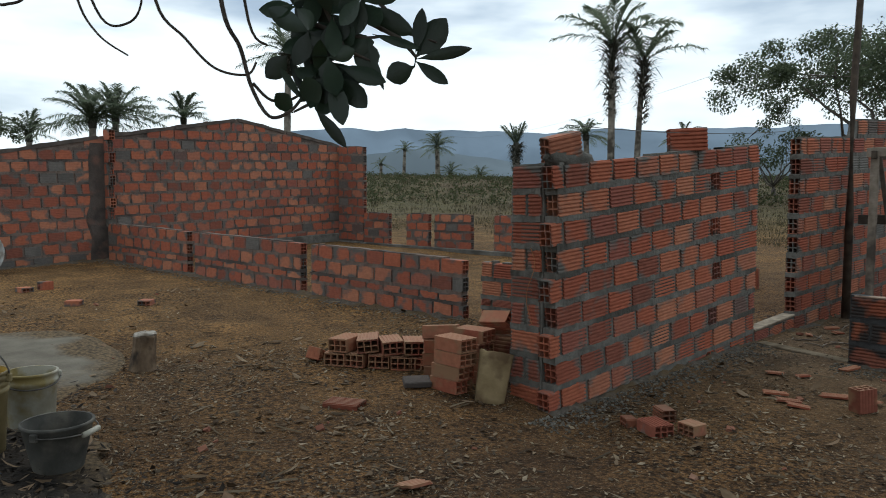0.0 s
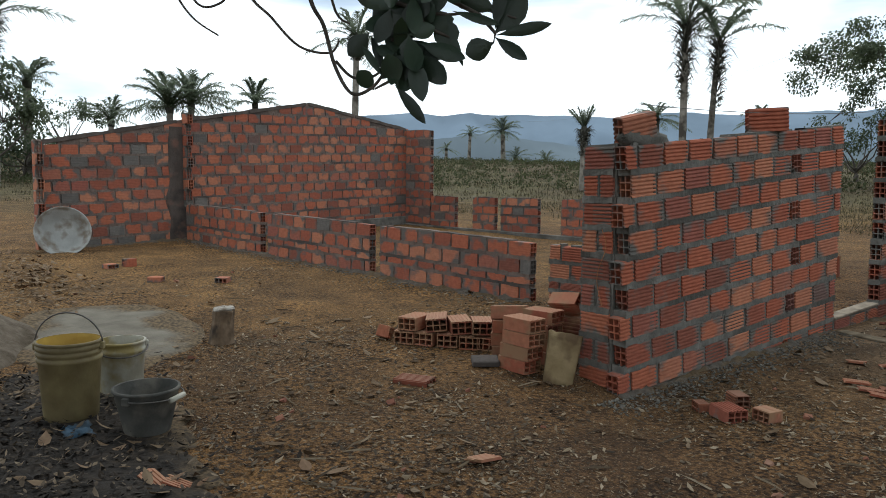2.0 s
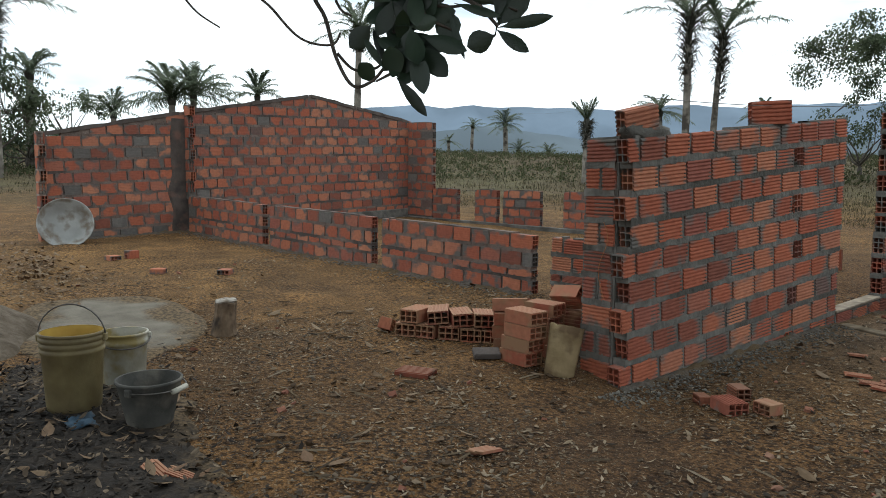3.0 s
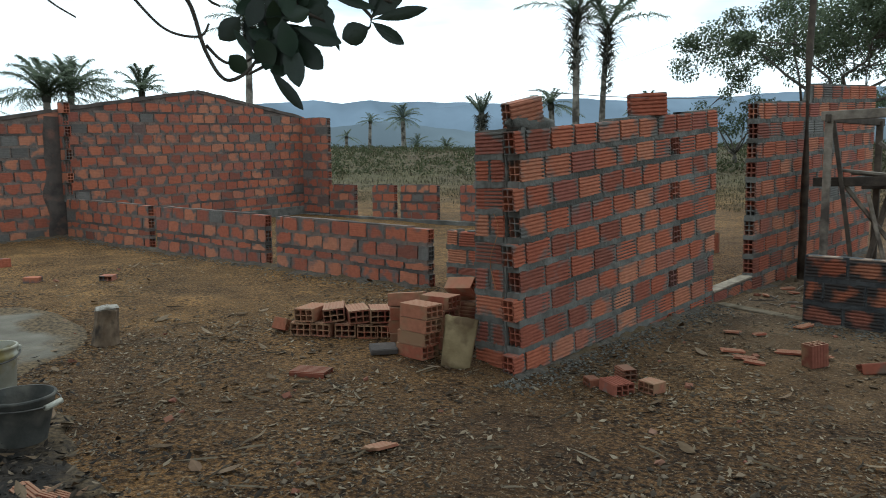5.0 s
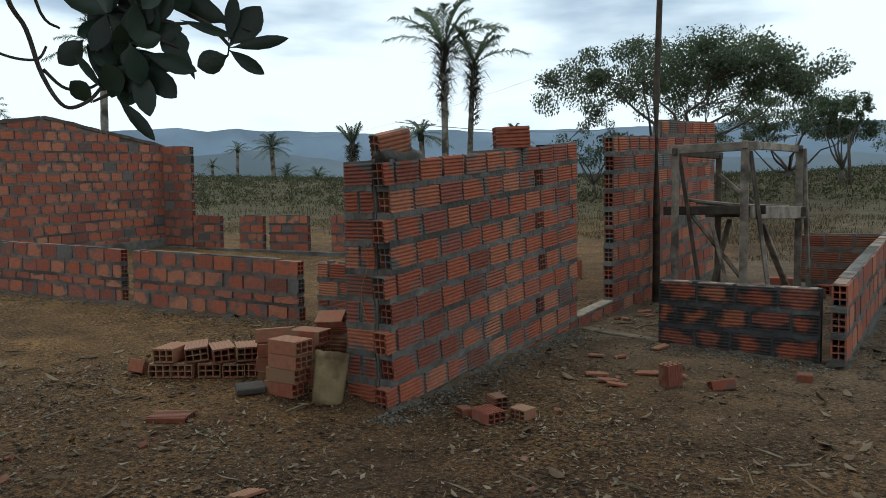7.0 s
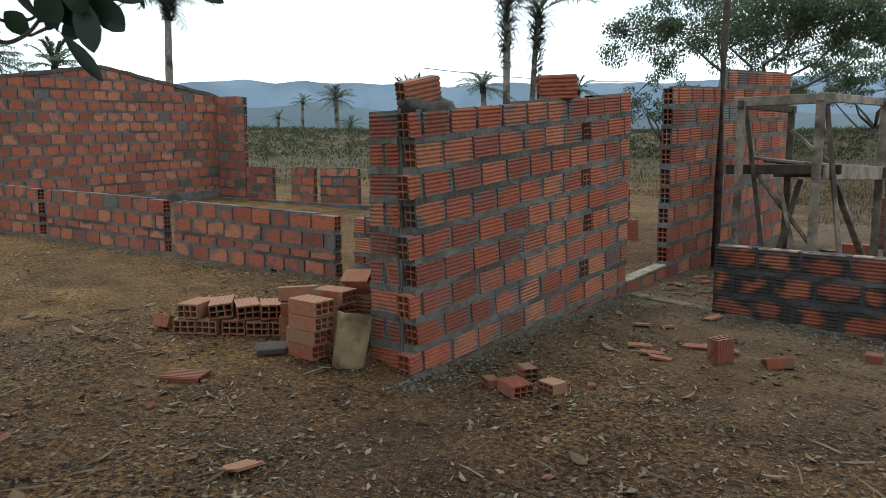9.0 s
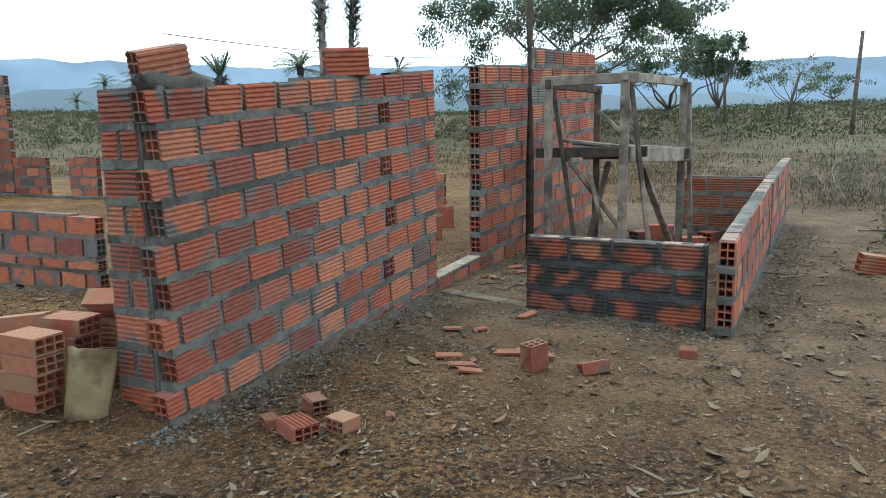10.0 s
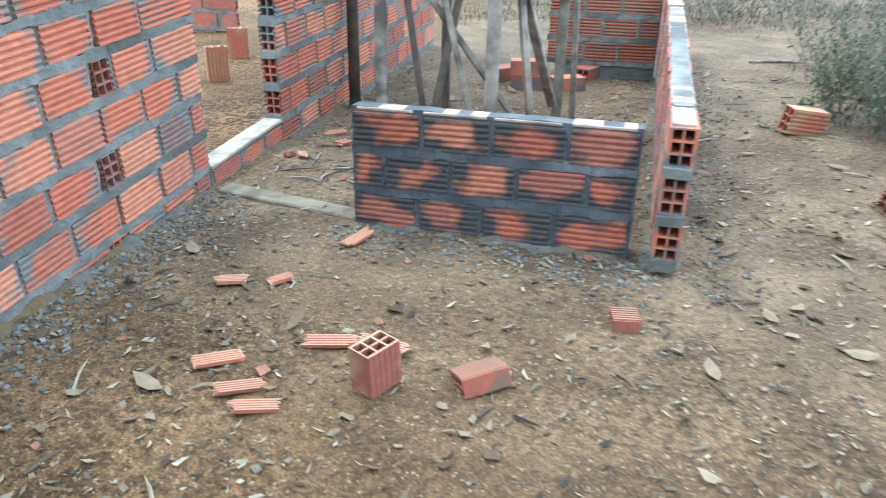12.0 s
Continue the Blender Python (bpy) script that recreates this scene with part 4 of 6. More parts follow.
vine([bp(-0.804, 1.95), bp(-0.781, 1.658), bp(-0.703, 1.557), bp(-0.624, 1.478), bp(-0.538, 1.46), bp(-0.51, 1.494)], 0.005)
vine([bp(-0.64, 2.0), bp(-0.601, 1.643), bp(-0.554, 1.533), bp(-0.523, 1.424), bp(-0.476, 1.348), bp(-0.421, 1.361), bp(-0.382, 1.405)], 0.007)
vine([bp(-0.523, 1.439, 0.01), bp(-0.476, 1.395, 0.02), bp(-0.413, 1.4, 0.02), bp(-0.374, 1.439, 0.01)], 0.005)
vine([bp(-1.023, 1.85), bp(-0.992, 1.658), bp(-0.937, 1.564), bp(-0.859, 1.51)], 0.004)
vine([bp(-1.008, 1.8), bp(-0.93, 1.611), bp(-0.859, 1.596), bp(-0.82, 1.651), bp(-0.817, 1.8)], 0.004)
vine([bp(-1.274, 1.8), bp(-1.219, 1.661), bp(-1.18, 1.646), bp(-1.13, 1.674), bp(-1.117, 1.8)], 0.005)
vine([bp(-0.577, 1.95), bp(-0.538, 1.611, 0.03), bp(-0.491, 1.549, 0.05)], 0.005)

g = random.Random(12)
bits = Bits()
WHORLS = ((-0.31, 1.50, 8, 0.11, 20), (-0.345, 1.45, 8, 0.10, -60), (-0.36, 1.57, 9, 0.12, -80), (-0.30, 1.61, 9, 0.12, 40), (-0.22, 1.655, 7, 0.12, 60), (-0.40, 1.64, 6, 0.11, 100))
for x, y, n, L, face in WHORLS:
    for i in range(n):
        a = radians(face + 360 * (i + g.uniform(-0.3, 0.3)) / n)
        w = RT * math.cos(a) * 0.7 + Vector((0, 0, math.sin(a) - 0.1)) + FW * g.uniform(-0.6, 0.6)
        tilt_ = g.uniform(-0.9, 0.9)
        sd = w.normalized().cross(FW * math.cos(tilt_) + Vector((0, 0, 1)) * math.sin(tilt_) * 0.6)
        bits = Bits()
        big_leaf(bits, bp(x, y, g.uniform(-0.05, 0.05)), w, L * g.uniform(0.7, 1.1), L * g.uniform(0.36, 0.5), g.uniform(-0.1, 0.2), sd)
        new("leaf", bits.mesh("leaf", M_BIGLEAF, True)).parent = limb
# outer leaves of the spray: foot, tip, breadth, laid out to fit the camera's view
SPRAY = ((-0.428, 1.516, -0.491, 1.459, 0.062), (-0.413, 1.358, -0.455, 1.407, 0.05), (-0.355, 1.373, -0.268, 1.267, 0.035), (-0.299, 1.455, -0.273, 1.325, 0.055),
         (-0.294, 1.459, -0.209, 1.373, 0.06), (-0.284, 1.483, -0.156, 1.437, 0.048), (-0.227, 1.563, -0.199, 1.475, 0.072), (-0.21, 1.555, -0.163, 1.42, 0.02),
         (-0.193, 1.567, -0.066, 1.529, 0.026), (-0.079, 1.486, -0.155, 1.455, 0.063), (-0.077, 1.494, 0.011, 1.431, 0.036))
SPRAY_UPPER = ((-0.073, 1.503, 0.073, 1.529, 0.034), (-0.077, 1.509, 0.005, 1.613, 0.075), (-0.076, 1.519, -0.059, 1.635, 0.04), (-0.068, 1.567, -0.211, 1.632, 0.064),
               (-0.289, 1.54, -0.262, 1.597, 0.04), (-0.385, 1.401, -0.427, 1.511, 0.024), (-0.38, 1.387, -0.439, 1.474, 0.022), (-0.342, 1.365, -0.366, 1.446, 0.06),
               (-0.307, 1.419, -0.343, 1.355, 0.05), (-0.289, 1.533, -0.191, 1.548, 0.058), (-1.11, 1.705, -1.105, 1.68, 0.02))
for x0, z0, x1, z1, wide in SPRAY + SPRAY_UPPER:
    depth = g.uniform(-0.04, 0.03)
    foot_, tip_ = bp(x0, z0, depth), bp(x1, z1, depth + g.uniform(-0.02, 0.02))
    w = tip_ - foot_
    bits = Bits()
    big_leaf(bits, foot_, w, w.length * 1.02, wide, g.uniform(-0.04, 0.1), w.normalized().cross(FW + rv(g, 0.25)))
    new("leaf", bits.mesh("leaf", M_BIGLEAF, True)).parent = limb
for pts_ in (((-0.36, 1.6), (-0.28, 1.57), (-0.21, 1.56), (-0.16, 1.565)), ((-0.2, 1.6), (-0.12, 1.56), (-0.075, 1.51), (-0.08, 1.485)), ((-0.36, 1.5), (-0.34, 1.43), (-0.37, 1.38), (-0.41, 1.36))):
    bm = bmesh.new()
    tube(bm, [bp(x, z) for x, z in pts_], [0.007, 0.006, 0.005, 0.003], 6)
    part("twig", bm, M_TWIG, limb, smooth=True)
bits = Bits()
for i in range(9000):
    a, q = g.uniform(0, 6.28), 3.4 * math.sqrt(g.random())
    p = Vector((-0.9 + q * math.cos(a), -0.9 + q * math.sin(a), 0))
    d = (p - Vector((0, 0.28, 0))).length
    p.z = g.uniform(2.5, 4.6) + max(0.0, d - 2.6) * 0.35
    leaf(bits, p, rv(g) + Vector((0, 0, -0.4)), 0.2 * g.uniform(0.8, 1.3), 0.09, 0.2)
ob = new("crown", bits.mesh("crown", M_CROWNLEAF))
ob.parent = shade


# ---- loose bricks ----
def hollow_brick(m, length=0.22, height=0.14, thick=0.09, label="loose red hollow clay brick lying on the ground", mat=M_BRICK_LOOSE, group="loose bricks", name="hollow_brick"):
    ob = new(name, BRICKS[(True, mat.name)])
    ob.matrix_basis = m @ Matrix.Diagonal((length / BL, thick / BT, height / BH, 1))
    return tagged(ob, label, "brick", group)


def lay(x, y, rz, dz=0.0, flat=True, lean=0.0, **k):
    """A brick on the ground: flat on its broad face, or on its narrow one."""
    h = k.get("thick", 0.09) / 2 if flat else k.get("height", 0.14) / 2
    return hollow_brick(pose(x, y, ground(x, y) + h + dz - 0.004, 90 + lean if flat else lean, 0.4 * lean, rz), **k)


PILE = "red hollow clay brick in a heap beside the wall"
# heap, lower and upper layer, ends towards the path
row = Vector((0.80, 0.60, 0)).normalized()
for i in range(6):
    c = Vector((-4.06, 2.83, 0)) + row * (0.148 * i) + Vector((0, 0, 0))
    lay(c.x, c.y, 122 + rng.uniform(-14, 14), label=PILE, group="heap of bricks")
for i in range(5):
    c = Vector((-4.03, 2.86, 0)) + row * (0.155 * i)
    lay(c.x, c.y, 132 + rng.uniform(-24, 22), 0.094 + (0.006 if i % 2 else 0), lean=rng.uniform(-6, 6), label=PILE, group="heap of bricks")
hollow_brick(pose(-4.19, 2.72, ground(-4.19, 2.72) + 0.05, 70, 10, 40), length=0.09, height=0.11, thick=0.08, label="pale broken piece of brick beside the heap", group="heap of bricks")
# column of the heap
FLAT = dict(length=0.215, height=0.137, thick=0.08, group="heap of bricks")
for i, (rz, dx) in enumerate(((4, -0.035), (6, -0.02), (3, 0.0), (4, 0.004))):
    lay(-3.075 + dx, 2.985, rz, 0.081 * i, label="red hollow clay brick stacked in a short column", **FLAT)
# second stack behind it, its top brick askew
for i, rz in enumerate((2, 7, 3, 12)):
    lay(-3.18 + 0.008 * (i % 2), 3.225, rz, 0.081 * i, label=PILE, **FLAT)
for i, rz in enumerate((50, 42, 54, 40)):
    lay(-3.37, 3.13, rz, 0.081 * i, lean=(0, 0, 2, -8)[i], label=PILE, **FLAT)
lay(-3.10, 3.44, 20, 0.0, False, label=PILE, group="heap of bricks")
lay(-3.11, 3.44, 14, 0.125, False, label=PILE, group="heap of bricks")
hollow_brick(pose(-3.16, 3.43, ground(-3.16, 3.43) + 0.335, 50, -6, 4), label="red hollow clay brick tilted on top of a heap", group="heap of bricks")
lay(-3.25, 2.35, 32, -0.035, length=0.2, height=0.13, thick=0.07, mat=M_BRICK_WINE)
# broken and whole bricks beside the tall wall
lay(-1.97, 3.32, -22, mat=M_BRICK, length=0.15, height=0.11, thick=0.065, label="broken half of a red hollow brick")
lay(-2.06, 3.54, -30, -0.01, False, mat=M_BRICK_WINE, length=0.11, height=0.085, thick=0.08, label="broken half of a red hollow brick")
lay(-1.83, 3.42, 80, length=0.09, height=0.1, thick=0.06, label="broken half of a red hollow brick")
lay(-2.15, 3.36, 60, -0.01, mat=M_BRICK_WINE, length=0.06, height=0.08, thick=0.06, label="broken piece of a red hollow brick")
hollow_brick(pose(-1.41, 4.36, ground(-1.41, 4.36) + 0.065, 0, 86, 62), length=0.125, height=0.11, thick=0.08, label="broken red brick standing on its end")
lay(-1.15, 4.44, 35, -0.01, lean=-18, mat=M_BRICK_WINE, length=0.13, height=0.1, thick=0.06, label="broken dark red brick lying on the ground")
lay(-0.80, 4.84, 10, -0.015, mat=M_BRICK_WINE, length=0.08, height=0.08, thick=0.06, label="small broken piece of brick in the dirt")
hollow_brick(pose(0.26, 6.03, ground(0.26, 6.03) + 0.085, 28, -14, 35), length=0.19, height=0.13, thick=0.085, mat=M_BRICK_WINE, label="loose hollow brick tipped over beside the path")
hollow_brick(pose(0.05, 7.12, ground(0.05, 7.12) + 0.065, 6, 8, 25), label="loose hollow brick at the foot of a shrub")
# on the tall wall
hollow_brick(pose(-2.605, 3.33, 1.412, 7, -13, 78), label="tilted hollow brick bedded in mortar on top of the wall", mat=M_BRICK)
hollow_brick(pose(-2.60, 4.57, 1.437 + 0.085, 0, -3, 48), length=0.24, height=0.15, label="loose hollow brick standing on top of the wall", mat=M_BRICK)
# in the yard by the gable
for x, y, rz, flat in ((-8.3, 1.75, 20, True), (-7.2, 1.95, 60, True), (-8.35, 1.95, 100, False), (-6.9, 2.5, 140, True)):
    lay(x, y, rz, -0.03, flat, length=0.13, height=0.12, thick=0.08, mat=M_BRICK_DIRTY, label="broken brick in the open yard")
# seen in the doorways
for x, y, rz, dz in ((-4.35, 4.95, 10, 0.0), (-4.33, 4.96, 15, 0.092), (-4.1, 5.0, 12, 0.0), (-4.08, 5.0, 8, 0.092)):
    lay(x, y, rz, dz, label="red hollow brick stacked behind a doorway")
hollow_brick(pose(-3.83, 7.97, ground(-3.83, 7.97) + 0.11, 0, 90, 15), label="red hollow brick standing on its end indoors")
hollow_brick(pose(-3.55, 7.2, ground(-3.55, 7.2) + 0.11, 0, 90, 40), label="red hollow brick standing on its end indoors")
for x, y, rz, dz in ((-1.55, 7.7, 5, 0), (-1.56, 7.72, 12, 0.092), (-1.3, 7.75, 30, 0), (-1.2, 8.1, 70, 0), (-1.75, 7.9, 50, 0)):
    lay(x, y, rz, dz, label="red hollow brick lying inside the small room", mat=M_BRICK_DIRTY)

# ---- mortar heap under the tilted brick ----
bm = bmesh.new()
bmesh.ops.create_icosphere(bm, subdivisions=3, radius=1)
for v in bm.verts:
    v.co = Vector((v.co.x * 0.047, v.co.y * 0.2, v.co.z * 0.06)) * (1 + 0.25 * noise.noise(v.co * 2.3))
ob = obj("mortar_lump", bm, M_MORTAR, True)
ob.location = (-2.60, 3.40, 1.345)
tagged(ob, "grey lump of mortar on top of the wall", "mortar")


# ---- rough footing of mortar along the walls ----
M_RUBBLE = material("mortar_and_earth", (0.06, 0.05, 0.04), (0.125, 0.107, 0.085), 26, 0.95, 1.0, 40, (0.10, 0.068, 0.036), 4, dist=0.02)
def footing(p0, p1, wide, seed, name):
    p0, p1 = Vector((*p0, 0)), Vector((*p1, 0))
    d = (p1 - p0)
    L = d.length
    d.normalize()
    n = Vector((-d.y, d.x, 0))
    bits = Bits()
    N = int(L / 0.03)
    for i in range(N + 1):
        for j in range(7):
            q = j / 6 * 2 - 1
            p = p0 + d * (L * i / N) + n * q * wide * (1 + 0.5 * noise.noise((i * 0.2, seed, q)))
            hz = (0.03 * (1 - abs(q)) - 0.014 if 2 < i < N - 2 else -0.03) + 0.026 * noise.noise((i * 0.35, j * 0.8, seed)) + 0.014 * noise.noise((i * 1.1, j * 2.1, seed))
            bits.v.append((p.x, p.y, ground(p.x, p.y) + (hz if abs(q) < 0.99 else -0.03)))
    for i in range(N):
        for j in range(6):
            a = i * 7 + j
            bits.f.append((a, a + 7, a + 8, a + 1))
    tagged(new(name, bits.mesh(name, M_RUBBLE, True)), "spilled grey mortar along the foot of a wall", "mortar", kind="structure")


footing((-2.57, 3.12), (-2.57, 5.5), 0.12, 1, "trim_footing_1")
footing((-1.86, 5.34), (-0.76, 5.34), 0.11, 2, "trim_footing_2")
footing((-0.69, 5.16), (-0.69, 9.4), 0.11, 3, "trim_footing_3")
footing((-10.6, 3.2), (-4.5, 4.4), 0.17, 4, "trim_footing_4")
footing((-10.25, 1.3), (-11.5, 7.4), 0.2, 5, "trim_footing_5")
footing((-2.57, 5.9), (-2.57, 8.98), 0.12, 6, "trim_footing_6")

M_PALETOP = material("dusty_brick_top", (0.21, 0.145, 0.11), (0.38, 0.29, 0.23), 14, 0.95, 0.5, 60, (0.17, 0.14, 0.12), 6, spec=0.05)
# low brick sill of the doorway and the plank before the small room
SILL = [0.10]
brick_wall("doorsill", "low brick doorsill with a pale top", (-2.595, 5.48), (-2.595, 6.14), 0.075, 0.12, SILL, 0.24, closed=(False, False), base=0.2)
bm = bmesh.new()
box(bm, 0.10, 0.65, 0.018, pose(-2.595, 5.80, 0.192, 4.5, 0, 0), 0.004)
M_SILLTOP = material("pale_mortar_bed", (0.19, 0.155, 0.118), (0.34, 0.285, 0.22), 14, 0.95, 0.6, 50, (0.17, 0.14, 0.11), 6, spec=0.05)
tagged(obj("sill_slab", bm, M_SILLTOP), "pale mortar top of the doorsill", "sill", kind="structure")
M_STRIP = material("earthy_cement", (0.13, 0.105, 0.075), (0.21, 0.172, 0.122), 9, 0.95, 0.8, 40, (0.10, 0.08, 0.055), 5, spec=0.05)
bm = bmesh.new()
box(bm, 0.66, 0.10, 0.05, pose(-2.17, 5.42, 0.062, 0, 1.5, -8), 0.006)
tagged(obj("threshold_plank", bm, M_STRIP), "grey concrete strip across the room entrance", "threshold")

for nm, p0_, p1_, z0_, z1_ in (("trim_top_front", (-1.845, 5.355), (-0.805, 5.355), 0.512, 0.512), ("trim_top_side", (-0.69, 5.2), (-0.69, 7.25), 0.563, 0.733), ("trim_top_far", (-0.69, 7.32), (-0.69, 9.4), 0.735, 0.855)):
    a_, b_ = Vector((*p0_, z0_)), Vector((*p1_, z1_))
    n_ = max(4, int((b_ - a_).length / 0.226))
    bm = bmesh.new()
    q_ = (b_ - a_).to_track_quat("X", "Z").to_matrix().to_4x4()
    for i in range(n_):
        ln_ = (b_ - a_).length / n_
        box(bm, ln_ * rng.uniform(0.8, 0.97), 0.082 * rng.uniform(0.9, 1.0), 0.012, Matrix.Translation(a_.lerp(b_, (i + 0.5) / n_) + Vector((0, 0, rng.uniform(0.0, 0.004)))) @ q_, 0.003)
    tagged(obj(nm, bm, M_PALETOP), "pale dusty top of a low brick wall", "wall top", kind="structure")

# ---- tall pole with a wire ----
pole = thing("pole", "tall thin wooden pole standing against the wall", "pole", Matrix.Translation((-2.48, 6.95, ground(-2.48, 6.95))))
bm = bmesh.new()
tube(bm, [(0.01, -0.02, -0.2), (0.0, 0.0, 0.9), (-0.015, 0.01, 1.9), (0.02, 0.0, 3.0), (0.05, 0.02, 3.9)], [0.036, 0.034, 0.03, 0.026, 0.02], 10)
part("shaft", bm, M_DARKWOOD, pole, smooth=True)


def wire(a, b, sag, r, label):
    cu = bpy.data.curves.new("wire", "CURVE")
    cu.dimensions, cu.bevel_depth = "3D", r
    sp = cu.splines.new("POLY")
    sp.points.add(16)
    a, b = Vector(a), Vector(b)
    for i in range(17):
        t = i / 16
        p = a.lerp(b, t) - Vector((0, 0, sag * 4 * t * (1 - t)))
        sp.points[i].co = (*p, 1)
    cu.materials.append(M_WIRE)
    return tagged(new("wire", cu), label, "wire")


M_WIRE = material("wire_steel", (0.07, 0.065, 0.06), (0.14, 0.13, 0.12), 30, 0.6, 0.0, metal=0.5)
wire((-2.47, 6.95, 2.62), (-26, 22, 4.2), 0.5, 0.0015, "thin wire running from the pole over the field")
wire((-2.47, 6.95, 2.62), (-2.5, 9.0, 2.05), 0.02, 0.002, "thin stay wire from the pole to the wall")
wire((-2.57, 3.33, 1.53), (-2.57, 5.9, 1.66), 0.03, 0.002, "thin mason's line along the wall top")

# ---- trestle scaffold in the small room ----
sc = thing("scaffold", "rough weathered wooden trestle scaffold with a plank deck", "scaffold", Matrix.Translation((0, 0, 0)))


def bar(a, b, w=0.055, t=0.03, mat=None, name="post", turn=0.0):
    a, b = Vector(a), Vector(b)
    q = (b - a).to_track_quat("Z", "Y").to_matrix().to_4x4()
    bm = bmesh.new()
    box(bm, w, t, (b - a).length, Matrix.Translation((a + b) / 2) @ q @ Matrix.Rotation(turn, 4, "Z"), 0.004)
    return part(name, bm, mat or M_WOOD, sc)


gz = 0.10
FL, FR, BLk, BRk = (-2.04, 6.2), (-1.5, 6.2), (-1.93, 7.0), (-1.28, 7.05)
bar((*FL, gz), (*FL, 1.5))
bar((*FR, gz), (*FR, 1.5), 0.06)
bar((*BLk, gz), (*BLk, 1.48), 0.05, 0.03, M_DARKWOOD)
bar((*BRk, gz), (*BRk, 1.5))
bar((BRk[0] + 0.09, BRk[1] + 0.03, gz), (BRk[0] + 0.03, BRk[1] + 0.03, 1.5), 0.05)
bar((FL[0] - 0.06, 6.21, 1.49), (FR[0] + 0.09, 6.21, 1.49), 0.03, 0.07, name="rail")
bar((FR[0], 6.15, 1.50), (BRk[0], 7.12, 1.50), 0.03, 0.06, name="rail")
bar((FL[0], 6.15, 1.47), (BLk[0], 7.08, 1.47), 0.03, 0.06, M_DARKWOOD, "rail")
bar((FL[0] + 0.02, 6.23, 1.45), (FL[0] + 0.22, 6.28, gz), 0.05, 0.03, M_DARKWOOD, "brace")
bar((FR[0] + 0.03, 6.23, 1.45), (FR[0] + 0.20, 6.3, gz), 0.05, 0.03, name="brace")
bar((FL[0] - 0.12, 6.27, 0.99), (FR[0] + 0.14, 6.27, 1.0), 0.035, 0.07, M_DARKWOOD, "ledger")
bar((BLk[0] - 0.1, 6.96, 0.96), (BRk[0] + 0.07, 6.99, 0.97), 0.035, 0.08, M_DARKWOOD, "ledger")
bar((FR[0] + 0.05, 6.2, 0.98), (BRk[0] + 0.05, 7.1, 0.96), 0.03, 0.10, name="ledger")
bar((FL[0] + 0.1, 6.3, 0.96), (FR[0] + 0.12, 6.6, gz + 0.02), 0.05, 0.03, name="brace")
bar((FL[0] + 0.25, 6.33, 0.9), (FR[0] - 0.1, 6.4, gz), 0.045, 0.03, name="brace")
bar((BLk[0] + 0.02, 6.95, 1.3), (BRk[0] - 0.25, 7.0, 0.95), 0.05, 0.03, name="brace")
bar((FR[0] + 0.1, 6.3, 0.9), (BRk[0] - 0.02, 7.0, 0.2), 0.05, 0.03, name="brace")
bar((BLk[0] + 0.1, 7.0, 0.9), (BLk[0] + 0.02, 6.6, gz), 0.04, 0.03, M_DARKWOOD, "brace")
for i, (y, dz, mt) in enumerate(((6.36, 0.05, M_WOOD), (6.56, 0.045, M_DARKWOOD), (6.76, 0.05, M_WOOD), (6.92, 0.04, M_DARKWOOD))):
    bar((-2.0 + 0.03 * i, y, 1.03 + dz - 0.02 * i), (-1.42 + 0.05 * i, y + 0.06, 0.965 + dz), 0.15, 0.022, mt, "deck_plank")

# ---- front stub bricks toothed on the gable ----
M_PALEMORTAR = material("pale_dry_mortar", (0.24, 0.20, 0.17), (0.38, 0.33, 0.28), 12, 0.95, 0.8, 45, (0.15, 0.11, 0.09), 4)
for k0, z0_, z1_, mt in ((0.0, 0.83, 1.95, M_MORTAR), (-1.96, 0.2, 1.5, M_PALEMORTAR)):
    sx_, sy_ = GX + KX * k0, GY + KY * k0
    stub = tagged(new("trim_stub"), "toothed brick stub for a wall still to come", "wall", kind="structure")
    z, k = z0_, 0
    while z < z1_:
        ln = 0.15 if k % 2 else 0.1
        p = Vector((sx_, sy_, 0)) + Vector((0.981, 0.195, 0)) * (ln / 2 - 0.004)
        put_brick(stub, pose(p.x, p.y, z + 0.07, 0, 0, math.degrees(math.atan2(0.195, 0.981))), ln, 0.138, True, M_BRICK_DIRTY)
        z += 0.155
        k += 1
    bm = bmesh.new()
    box(bm, 0.085, 0.08, z - z0_ + 0.1, pose(sx_ + 0.035, sy_ + 0.007, (z + z0_) / 2 - 0.05, 0, 0, 11.2))
    part("mortar", bm, mt, stub)

# poured mortar beside the stub, on the porch face; corner shade painted into its colour
bm = bmesh.new()
N = 16
for i in range(N + 1):
    z_ = 0.15 + 1.72 * i / N
    w_ = 0.27 + 0.08 * noise.noise((z_ * 3, 1.0, 6.0))
    for q, o in ((-w_, 0.047), (-w_ + 0.03, 0.058), (-0.03, 0.058), (0.0, 0.047)):
        c = Vector((GX + KX * q - 0.05, GY + KY * q, z_)) + Vector((0.981, 0.195, 0)) * (o + 0.004 * noise.noise((z_ * 5, q * 9, 2.0)))
        bm.verts.new(c)
bm.verts.ensure_lookup_table()
for i in range(N):
    for k in range(3):
        b = 4 * i + k
        bm.faces.new([bm.verts[v] for v in (b, b + 1, b + 5, b + 4)])
bmesh.ops.recalc_face_normals(bm, faces=bm.faces)
M_SHADED_MORTAR = material("shaded_mortar", (0.045, 0.037, 0.033), (0.10, 0.08, 0.068), 7, 0.95, 0.8, 45, (0.15, 0.085, 0.065), 5, mix3=(0.55, 0.7))
tagged(obj("trim_mortar_strip", bm, M_SHADED_MORTAR), "mortar smeared down the wall corner, shade in its colour", "mortar", kind="structure")

